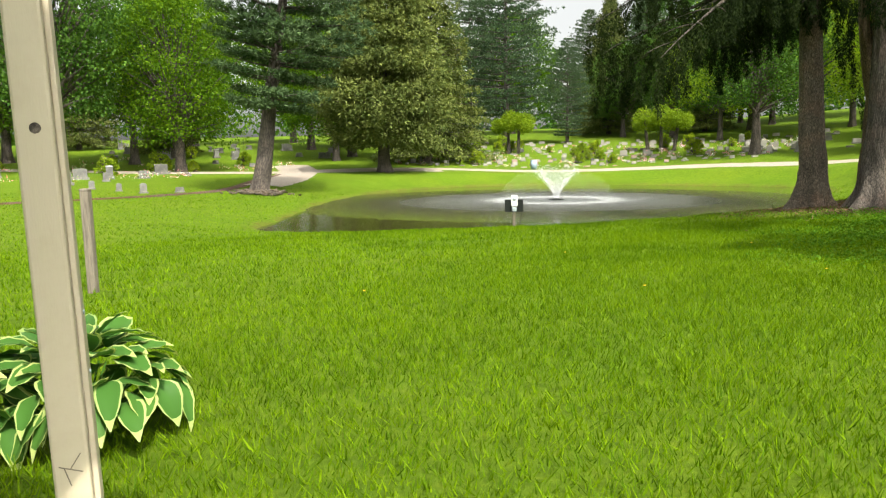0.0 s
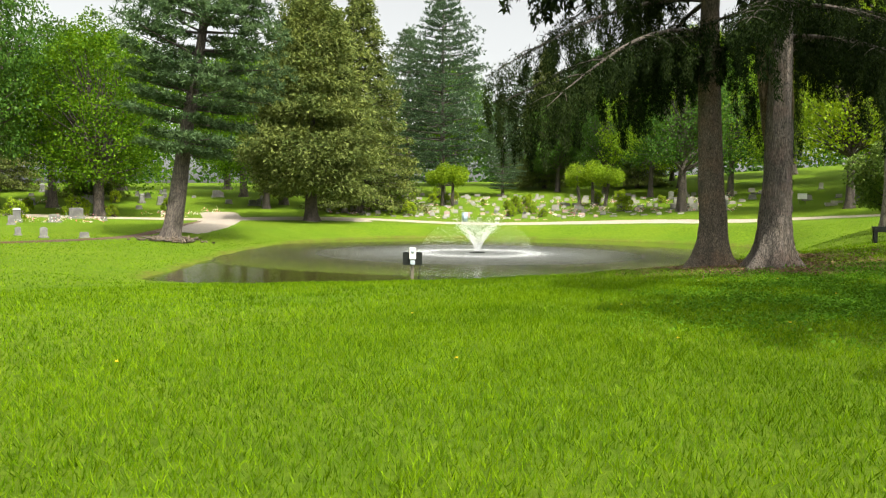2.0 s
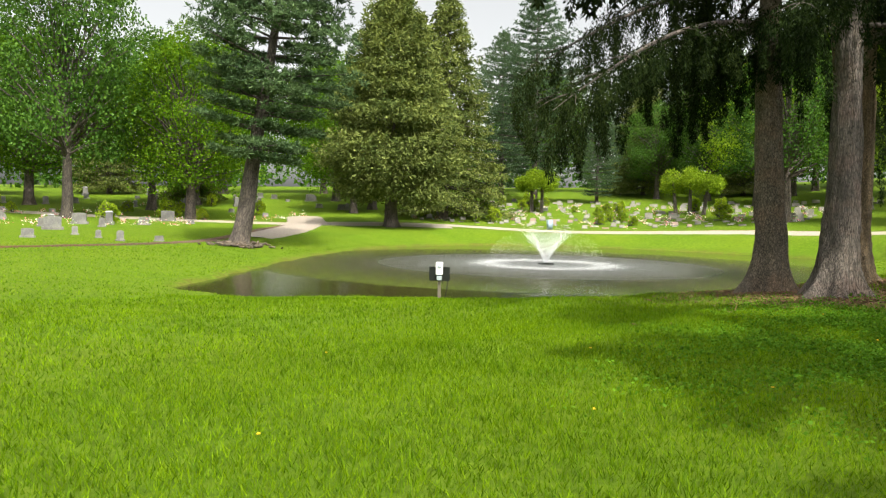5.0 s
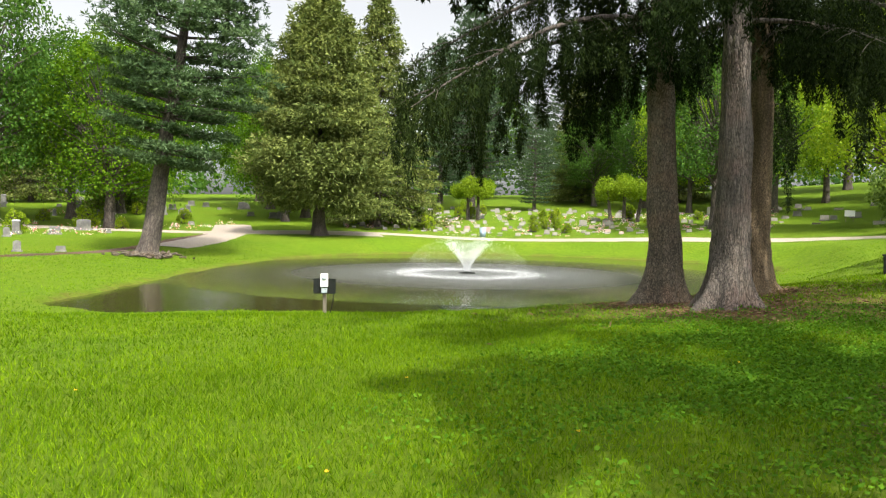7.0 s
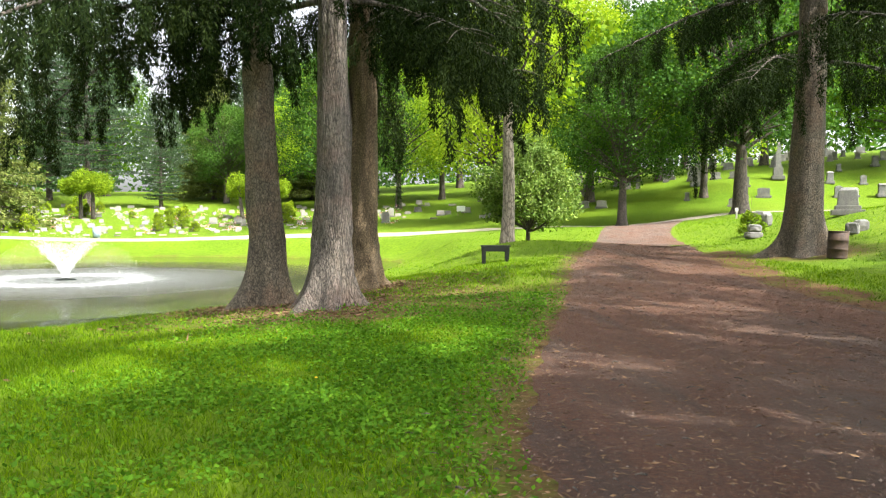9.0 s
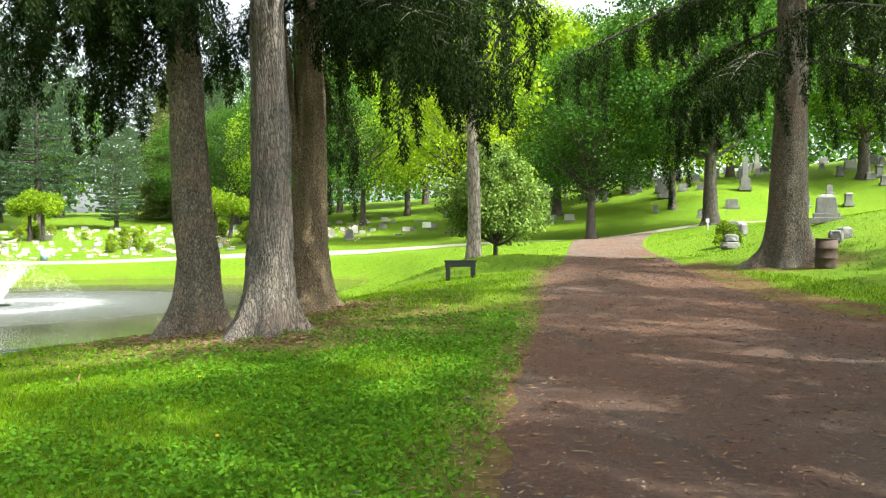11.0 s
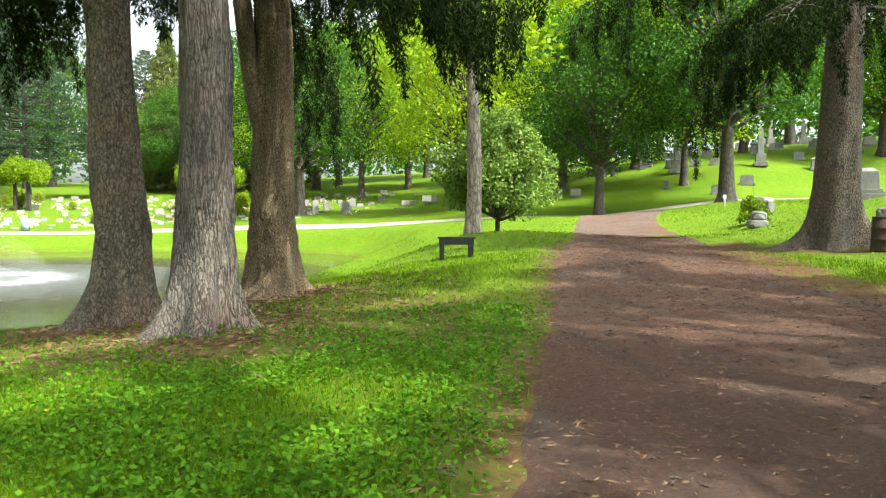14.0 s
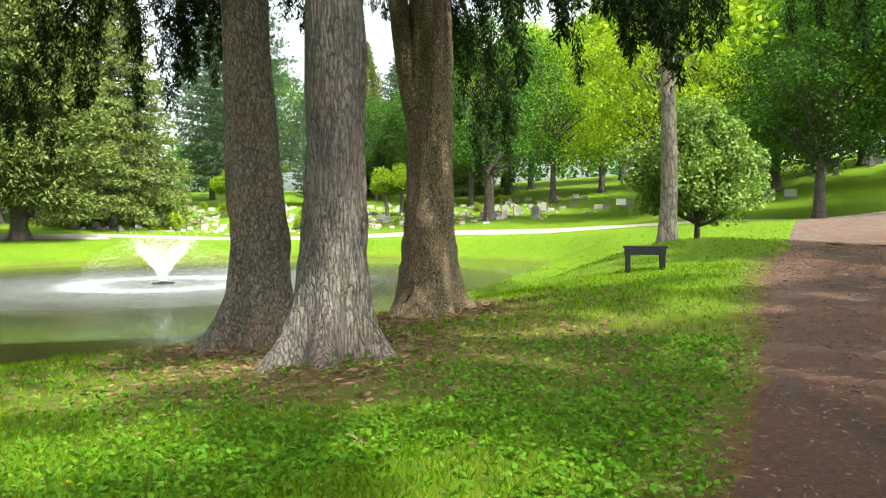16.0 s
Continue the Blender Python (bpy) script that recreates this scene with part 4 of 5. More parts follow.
def control_post(x, y):
    z = gz(x, y)
    t = thing("pump_control_post", pose(x, y, z, 0, 0, 21), "white meter box and black panel on a wooden post", "control box")
    part("post", box(bmesh.new(), 0.085, 0.085, 1.15, 0, 0.05, 0.4, 0.008), GREYWOOD, t)
    panel = part("panel", box(bmesh.new(), 0.56, 0.03, 0.36, 0, 0, 0.76, 0.006), BLACK, t, "black mounting board")
    part("edge", box(bmesh.new(), 0.58, 0.04, 0.025, 0, 0, 0.945, 0.004), BLACK, panel)
    b = part("meter_box", box(bmesh.new(), 0.19, 0.11, 0.34, 0.0, -0.07, 0.92, 0.02), WHITEBOX, t, "white meter box")
    part("glass_dial", mesh_np("dial", *lathe([(0.0, 0.03), (0.05, 0.028), (0.062, 0.0)], 20), True), GREYMETAL, b, at=pose(0, -0.126, 0.98, 90, 0, 0))
    part("lower_box", box(bmesh.new(), 0.14, 0.09, 0.12, 0.0, -0.06, 0.66, 0.012), GREYMETAL, t, "small grey junction box")
    s = np.linspace(0, 1, 14)
    part("cable", mesh_np("cable", *tube(np.stack([0.23 - 0.14 * s ** 2, 0 * s - 0.02, 0.6 - 0.72 * s + 0.05 * np.sin(s * 3.1)], 1), 0 * s + 0.013, 7), True), BLACK, t, "black cable")


control_post(-11.95, 13.65)


def near_post():
    """The beige porch post with its batten, and the old fence post and meter beyond it."""
    x, y = -7.678, -7.739
    t = thing("porch_post", pose(x, y, gz(x, y), 0, -2.6, 0) @ pose(0, 0, 0, 0, 0, 38), "beige painted square post with a nail hole and scratches", "post")
    part("shaft", box(bmesh.new(), 0.09, 0.09, 3.3, 0, 0, 1.55, 0.008), POSTPAINT, t)
    part("batten", box(bmesh.new(), 0.016, 0.06, 3.3, 0.053, 0.013, 1.55, 0.004), POSTPAINT, t)
    hole = part("nail_hole", mesh_np("nail_hole", *lathe([(0.0, 0.0015), (0.007, 0.001), (0.012, 0.0015), (0.014, 0.0)], 14), True), DARK_BARK, t, "dark nail hole")
    hole.matrix_basis = pose(0.004, -0.0458, 1.5, 90, 0, 0)
    for i, (a, b, zz, ln) in enumerate(((20, 0.0, 0.62, 0.06), (-55, 0.02, 0.64, 0.05), (75, -0.015, 0.60, 0.05))):
        part("scratch", box(bmesh.new(), ln, 0.001, 0.003, 0, 0, 0, 0), GREYWOOD, t, at=pose(b * 0.6, -0.0455, zz, 0, a, 0))
    for zz in (0.86, 1.02):
        part("screw", mesh_np("screw", *lathe([(0.0, 0.004), (0.006, 0.003), (0.007, 0.0)], 10), True), GREYMETAL, t, at=pose(0.061, 0.013, zz, 0, 90, 0))


near_post()


# Unseen roof, ceiling and back wall, added to keep the beige post in shade.
def post_shade_roof():
    t = thing("porch", pose(-7.3, -10.6, gz(-7.3, -10.6)), "low unseen roof over the start of the walk, added to shade the post", "porch", kind="structure")
    part("roof", box(bmesh.new(), 3.4, 4.1, 0.18, -0.6, 0, 3.3, 0.02), GREYWOOD, t)
    part("ceiling", box(bmesh.new(), 3.3, 3.95, 0.05, -0.6, 0, 3.18, 0.005), POSTPAINT, t)
    part("back_wall", box(bmesh.new(), 3.3, 0.2, 3.3, -0.6, -1.9, 1.5, 0.01), POSTPAINT, t)


post_shade_roof()


def fence_post(x, y, h, turn, tilt):
    t = thing("fence_post", pose(x, y, gz(x, y), tilt, 0, turn), "weathered grey square wooden fence post", "post")
    part("shaft", box(bmesh.new(), 0.1, 0.1, h + 0.2, 0, 0, h / 2 - 0.1, 0.012), GREYWOOD, t)
    part("cap", box(bmesh.new(), 0.104, 0.104, 0.03, 0, 0, h + 0.012, 0.01), GREYWOOD, t)
    return t


fence_post(-12.78, -2.42, 1.16, 20, 2)


def outlet_box(x, y):
    t = thing("outlet_box", pose(x, y, gz(x, y), 0, 0, 35), "grey metal electric outlet box on a short post", "electric box")
    part("post", box(bmesh.new(), 0.07, 0.07, 0.75, 0, 0.06, 0.3, 0.008), GREYWOOD, t)
    b = part("box", box(bmesh.new(), 0.22, 0.1, 0.42, 0, -0.02, 0.78, 0.015), GREYMETAL, t)
    part("socket", box(bmesh.new(), 0.09, 0.03, 0.12, 0.02, -0.08, 0.7, 0.01), WHITEBOX, b, "pale socket plate")
    s = np.linspace(0, 1, 20)
    part("cord", mesh_np("cord", *tube(np.stack([-0.1 - 2.6 * s, -0.1 - 0.4 * s, 0.55 - 0.45 * np.sin(s * 2.6) * 0.9], 1), 0 * s + 0.008, 6), True), GREYWOOD, t, "pale cord")


outlet_box(-12.9, -3.85)


# ---- the fountain ----
def fountain(x, y):
    m = material("white_spray", (0.75, 0.77, 0.78), 0.3)
    b = m.node_tree.nodes["Principled BSDF"]
    b.inputs["Transmission Weight"].default_value = 0.25
    b.inputs["IOR"].default_value = 1.33
    t = thing("fountain", pose(x, y, WATER), "white V-shaped fountain spray with a ring of foam", "fountain")
    rng = np.random.default_rng(5)
    part("float", mesh_np("float", *lathe([(0.0, 0.1), (0.12, 0.1), (0.14, 0.05), (0.42, 0.04), (0.45, -0.04), (0.0, -0.06)], 28), True), BLACK, t, "black float")

    def drops(p, r):
        n = len(p)
        o = np.array([(1, 0, 0), (0, 1, 0), (-1, 0, 0), (0, -1, 0), (0, 0, 1.5), (0, 0, -1.5)])
        v = p[:, None] + o[None] * r[:, None, None]
        f = np.array([(0, 1, 4), (1, 2, 4), (2, 3, 4), (3, 0, 4), (1, 0, 5), (2, 1, 5), (3, 2, 5), (0, 3, 5)])
        return v.reshape(-1, 3), (f[None] + 6 * np.arange(n)[:, None, None]).reshape(-1, 3)

    n = 6500
    u = rng.uniform(0, 1, n) ** 1.05
    a = rng.integers(0, 46, n) * 2 * math.pi / 46 + rng.normal(size=n) * 0.03
    v0 = rng.uniform(0.93, 1.04, n)
    r = 0.1 + 1.3 * u ** 1.15 * v0 * rng.uniform(0.35, 1.0, n) ** 0.5
    z = 0.1 + 1.7 * v0 * u ** 0.8 * rng.uniform(0.86, 1.06, n)
    p = np.stack([r * np.cos(a), r * np.sin(a), z], 1) + rng.normal(size=(n, 3)) * (0.02 + 0.13 * u[:, None] ** 2)
    part("spray", mesh_np("spray", *drops(p, rng.uniform(0.005, 0.012, n))), m, t)
    k = 6000
    q = rng.uniform(0.5, 1.0, k)
    a = rng.uniform(0, 6.283, k)
    rr = 0.9 + 2.4 * q ** 1.3 + rng.normal(size=k) * 0.35
    zz = 1.75 * (1 - ((rr - 1.3) / 2.2) ** 2) * rng.uniform(0.15, 1.0, k)
    part("falling_drops", mesh_np("drops", *drops(np.stack([rr * np.cos(a), rr * np.sin(a), np.maximum(zz, 0.03)], 1), rng.uniform(0.003, 0.0065, k))), m, t)
    k = 4500
    a = rng.uniform(0, 6.283, k)
    rr = 3.2 + rng.normal(size=k) * 0.5
    part("foam_ring", mesh_np("foam", *drops(np.stack([rr * np.cos(a), rr * np.sin(a), rng.uniform(0.0, 0.012, k)], 1), rng.uniform(0.005, 0.013, k))), m, t)


fountain(-14.6, 33.6)


# ---- the graves ----
def bevelled(x, y, z, top=0.0, bevel=0.02, round_top=0.0, taper=1.0):
    """A stone block on z = 0; its top may be rounded, pitched or tapered."""
    bm = bmesh.new()
    box(bm, x, y, z, 0, 0, z / 2, bevel)
    if round_top:
        bmesh.ops.subdivide_edges(bm, edges=[e for e in bm.edges if abs(e.verts[0].co.x - e.verts[1].co.x) > x * 0.5], cuts=7)
    for v in bm.verts:
        u = v.co.z / z
        v.co.x *= 1 + (taper - 1) * u
        v.co.y *= 1 + (taper - 1) * u
        if round_top and u > 0.7:
            v.co.z += round_top * (math.cos(min(abs(v.co.x) / (x / 2), 1) * math.pi / 2) - 0.3)
    return bm


STONES = {}


def headstone(kind, mat, x, y, turn, scale=1.0, label="", group="headstones"):
    key = (kind, mat.name)
    if key not in STONES:
        t = thing("headstone", pose(0, 0, 0), label, "headstone", group)
        if kind == "slant":
            part("base", bevelled(0.95, 0.42, 0.14), GREY_STONE, t)
            part("block", bevelled(0.8, 0.3, 0.42, taper=0.94), mat, t, at=pose(0, 0, 0.135))
        elif kind == "low":
            part("block", bevelled(0.95, 0.4, 0.3, bevel=0.025), mat, t, at=pose(0, 0, -0.05))
        elif kind == "tablet":
            part("base", bevelled(0.85, 0.45, 0.2), GREY_STONE, t)
            part("tablet", bevelled(0.62, 0.2, 0.75, round_top=0.12), mat, t, at=pose(0, 0, 0.195))
        elif kind == "wide":
            part("base", bevelled(1.45, 0.55, 0.24), GREY_STONE, t)
            part("die", bevelled(1.15, 0.32, 0.72, round_top=0.06), mat, t, at=pose(0, 0, 0.235))
        elif kind == "obelisk":
            part("base", bevelled(1.3, 1.3, 0.4), mat, t)
            part("plinth", bevelled(0.95, 0.95, 0.9), mat, t, at=pose(0, 0, 0.395))
            part("shaft", bevelled(0.6, 0.6, 2.5, taper=0.7), mat, t, at=pose(0, 0, 1.29))
            bm = bmesh.new()
            bmesh.ops.create_cone(bm, segments=4, radius1=0.297, radius2=0.0, depth=0.35, cap_ends=True)
            part("tip", bm, mat, t, at=pose(0, 0, 3.96, 0, 0, 45))
        elif kind == "pedestal":
            part("base", bevelled(0.85, 0.85, 0.3), mat, t)
            part("die", bevelled(0.6, 0.6, 0.8, taper=0.93), mat, t, at=pose(0, 0, 0.295))
            part("cap", bevelled(0.7, 0.7, 0.16, taper=0.7), mat, t, at=pose(0, 0, 1.09))
        t.matrix_basis = pose(x, y, gz(x, y) - 0.03, 0, 0, turn) @ Matrix.Scale(scale, 4)
        STONES[key] = t
        return t
    c = copy_thing(STONES[key], pose(x, y, gz(x, y) - 0.03, 0, 0, turn))
    c.scale = (scale, scale, scale)
    c["label"], c["group"] = label, group
    return c


def grave_fields():
    rng = random.Random(8)
    names = {"pale_granite": "pale", "grey_granite": "grey", "dark_granite": "dark polished", "rose_granite": "rose"}

    def put(kinds, mats, x, y, turn, lo, hi, group, words):
        k, m = rng.choice(kinds), rng.choice(mats)
        shape = {"slant": "slant-faced", "low": "low block", "tablet": "round-topped", "wide": "broad", "obelisk": "tall obelisk", "pedestal": "square pedestal"}[k]
        headstone(k, m, x, y, turn + rng.uniform(-6, 6), rng.uniform(lo, hi), f"{names[m.name]} granite {shape} headstone {words}", group)

    for row, (y, x0, x1, gap) in enumerate(((64.5, -36, -3, 1.9), (66.6, -38, -2, 1.9), (68.8, -38, -1, 1.9), (71, -38, -1, 1.9), (74, -37, 0, 2.1))):
        x = x0
        while x < x1:
            yy = y + rng.uniform(-0.7, 0.7)
            if abs(x + 22.5) > 0.9 or row > 0:
                put(("low", "low", "slant", "slant", "wide") if row else ("low", "slant"), (PALE_STONE, PALE_STONE, ROSE_STONE, GREY_STONE, PALE_STONE), x, yy, 22, 0.4, 0.68, "grave field beyond the pond", "in the grave field")
            x += gap * rng.uniform(0.45, 1.05)
    for i in range(76):
        x, y = rng.uniform(-86, -47), rng.uniform(30, 84)
        if abs(y - (49 if x < -47 else 55)) < 2.4 or math.hypot(x + 51.5, y - 52) < 1.5 or math.hypot(x + 60, y - 44) < 1.5:
            continue
        # Grey stones, with dark ones mixed in to stand for the maples' shade.
        put(("tablet", "wide", "wide", "slant", "pedestal"), (GREY_STONE, GREY_STONE, GREY_STONE, DARK_STONE, DARK_STONE), x, y, 48, 0.6, 1.0, "old graves under the maples", "under the maples")
    for i in range(92):
        x, y = rng.uniform(17, 58), rng.uniform(52, 92)
        if math.hypot(x - 22.8, y - 45.8) < 2 or (x < 24 and y < 60):
            continue
        put(("tablet", "wide", "pedestal", "pedestal", "tablet", "wide", "pedestal", "obelisk") if i % 3 else ("pedestal", "wide"), (GREY_STONE, GREY_STONE, GREY_STONE, DARK_STONE, PALE_STONE), x, y, -22, 0.55, 0.95, "graves on the hillside", "on the sunny hillside")
    for i in range(26):
        x, y = rng.uniform(-4, 14), rng.uniform(66, 92)
        put(("tablet", "slant", "low"), (PALE_STONE, PALE_STONE, GREY_STONE), x, y, 0, 0.7, 1.1, "pale graves under the trees", "under the trees")


grave_fields()


def far_graves():
    """The back rows of low stones, and the flowers and small planting between all of them."""
    rng = np.random.default_rng(19)
    m = stone_of("far_granite", (0.1, 0.093, 0.083), (0.22, 0.207, 0.185))
    p = Pile()
    q = np.array([(-1, -1, 0), (1, -1, 0), (1, 1, 0), (-1, 1, 0), (-0.94, -0.8, 1), (0.94, -0.8, 1), (0.94, 0.8, 1), (-0.94, 0.8, 1)], float)
    f = np.array([(0, 1, 5, 4), (1, 2, 6, 5), (2, 3, 7, 6), (3, 0, 4, 7), (4, 5, 6, 7)])
    for y in np.arange(76.5, 96, 2.3):
        for x in np.arange(-41, 4, 2.1):
            if rng.random() < 0.28:
                continue
            px, py, a = x + rng.uniform(-0.7, 0.7), y + rng.uniform(-0.6, 0.6), radians(22 + rng.uniform(-6, 6))
            v = q * [rng.uniform(0.2, 0.4), rng.uniform(0.1, 0.17), rng.uniform(0.16, 0.42)]
            v = np.stack([v[:, 0] * math.cos(a) - v[:, 1] * math.sin(a), v[:, 0] * math.sin(a) + v[:, 1] * math.cos(a), v[:, 2] - 0.03], 1) + [px, py, gz(px, py)]
            p.add(v, f)
    tagged(part("headstones", p.mesh("headstones"), m), "back rows of low pale granite headstones", "headstones", kind="stuff")
    petal = material("grave_flowers", (0.6, 0.2, 0.25), 0.7)
    g = node(petal, "ShaderNodeNewGeometry")
    colour(petal, ramp(petal, g.outputs["Random Per Island"], [(0.0, (0.5, 0.06, 0.1)), (0.25, (0.62, 0.28, 0.33)), (0.5, (0.7, 0.68, 0.62)), (0.75, (0.1, 0.2, 0.03)), (1.0, (0.16, 0.24, 0.05))]))
    p = Pile()
    for i in range(190):
        x, y = (rng.uniform(-39, 3), rng.uniform(64, 90)) if i < 130 else (rng.uniform(-72, -46), rng.uniform(32, 62))
        n, w = 34, rng.uniform(0.12, 0.3)
        c = np.array([x, y, gz(x, y) + w * 0.8]) + rng.normal(size=(n, 3)) * [w, w, w * 0.6]
        p.add(*blades(c, unit(rng, n), unit(rng, n), rng.uniform(0.08, 0.16, n), rng.uniform(0.06, 0.12, n)))
    tagged(part("flowers", p.mesh("flowers"), petal), "pots and posies of flowers set between the graves", "flowers", kind="stuff")


far_graves()
for _x, _y, _k, _m, _t, _s, _l in ((-37.3, 27.0, "tablet", GREY_STONE, 45, 0.62, "grey round-topped headstone near the gravel track"), (-39.6, 27.6, "tablet", DARK_STONE, 45, 0.5, "small dark headstone near the gravel track"),
                                   (-36.2, 28.8, "slant", GREY_STONE, 45, 0.62, "grey slant headstone near the gravel track"), (-41.5, 24.5, "wide", GREY_STONE, 48, 0.55, "broad grey headstone near the gravel track"),
                                   (-42.5, 28.5, "tablet", GREY_STONE, 42, 0.55, "small grey headstone near the gravel track")):
    headstone(_k, _m, _x, _y, _t, _s, _l, "graves by the gravel track")
headstone("obelisk", GREY_STONE, 33.7, 60.4, -25, 0.8, "tall grey granite obelisk on the hillside", "graves on the hillside")
headstone("wide", GREY_STONE, 30.0, 56.0, -25, 0.8, "broad grey granite monument on the hillside", "graves on the hillside")


def monument(x, y, turn):
    t = thing("monument", pose(x, y, gz(x, y) - 0.05, 0, 0, turn), "light grey granite monument with a peaked top on stepped plinths", "monument")
    t.scale = (0.74, 0.74, 0.78)
    part("plinth", bevelled(1.5, 1.0, 0.26), GREY_STONE, t)
    part("step", bevelled(1.15, 0.75, 0.2), GREY_STONE, t, at=pose(0, 0, 0.255))
    part("die", bevelled(0.95, 0.55, 0.72, taper=0.86), GREY_STONE, t, at=pose(0, 0, 0.45))
    part("cap", bevelled(0.82, 0.48, 0.14, taper=0.55), GREY_STONE, t, at=pose(0, 0, 1.165))


monument(15.9, 24.7, -30)


def rough_stone(x, y, dx, dy, dz, seed, name="boulder", label="", lift=0.0, mat=None, parent=None):
    bm = bmesh.new()
    bmesh.ops.create_icosphere(bm, subdivisions=3, radius=1)
    for v in bm.verts:
        p = v.co.copy()
        q = Vector([math.copysign(abs(c) ** 0.55, c) for c in p])
        v.co = Vector((q.x * dx / 2, q.y * dy / 2, q.z * dz / 2)) * (1 + 0.16 * noise.noise(p * 2.2 + Vector((seed, 0, 0))))
        v.co.z += dz / 2
    return bm


def stacked_stones(x, y):
    t = thing("stone_marker", pose(x, y, gz(x, y) - 0.04, 0, 0, -15), "rough weathered stone block resting on a stone base", "stone")
    part("base", rough_stone(0, 0, 0.66, 0.46, 0.3, 3), GREY_STONE, t, "pale broken base")
    part("block", rough_stone(0, 0, 0.48, 0.38, 0.32, 7), GREY_STONE, t, at=pose(0.03, 0, 0.26))


stacked_stones(13.1, 26.2)
for _x, _y, _a, _b, _c, _s in ((15.2, 29.5, 0.95, 0.5, 0.75, 11), (13.3, 20.6, 0.4, 0.3, 0.42, 14), (13.8, 20.9, 0.42, 0.34, 0.4, 17)):
    part("b", rough_stone(0, 0, _a, _b, _c, _s), GREY_STONE, tagged(new("field_stone"), "rough grey granite stone standing in the grass", "stone")).name = "rock"
    bpy.data.objects["rock" if _s == 11 else ("rock.001" if _s == 14 else "rock.002")].parent.matrix_basis = pose(_x, _y, gz(_x, _y) - 0.05, 0, 0, _s * 10)


def marker_post(x, y, h):
    t = thing("marker_post", pose(x, y, gz(x, y)), "short white lot marker post beside the lane", "post", "lot markers")
    part("stake", box(bmesh.new(), 0.09, 0.09, h, 0, 0, h / 2 - 0.05, 0.008), PALE_STONE, t)
    part("head", box(bmesh.new(), 0.22, 0.06, 0.22, 0, 0, h + 0.04, 0.02), PALE_STONE, t)


marker_post(20.3, 41.5, 0.5)
marker_post(9.3, 45.7, 0.6)


def lawn_sign(x, y):
    t = thing("sign", pose(x, y, gz(x, y)), "white rectangular sign board on two stakes", "sign")
    part("board", box(bmesh.new(), 0.85, 0.03, 0.55, 0, 0, 0.75, 0.006), WHITEBOX, t)
    for s in (-1, 1):
        part("stake", box(bmesh.new(), 0.04, 0.04, 0.75, 0.3 * s, 0.036, 0.3, 0.004), GREYWOOD, t)


lawn_sign(8.4, 74)


def litter_can(x, y):
    t = thing("litter_can", pose(x, y, gz(x, y)), "blue-grey litter can beside the gravel lane", "bin")
    part("can", mesh_np("can", *lathe([(0.0, 0.0), (0.27, 0.0), (0.3, 0.85), (0.285, 0.85), (0.26, 0.05), (0.0, 0.05)], 24), True), CANPAINT, t)
    a = np.linspace(0, 2 * math.pi, 30)
    part("rim", mesh_np("rim", *tube(np.stack([0.3 * np.cos(a), 0.3 * np.sin(a), 0 * a + 0.85], 1), 0 * a + 0.018, 7), True), CANPAINT, t)


litter_can(-22.5, 62.6)


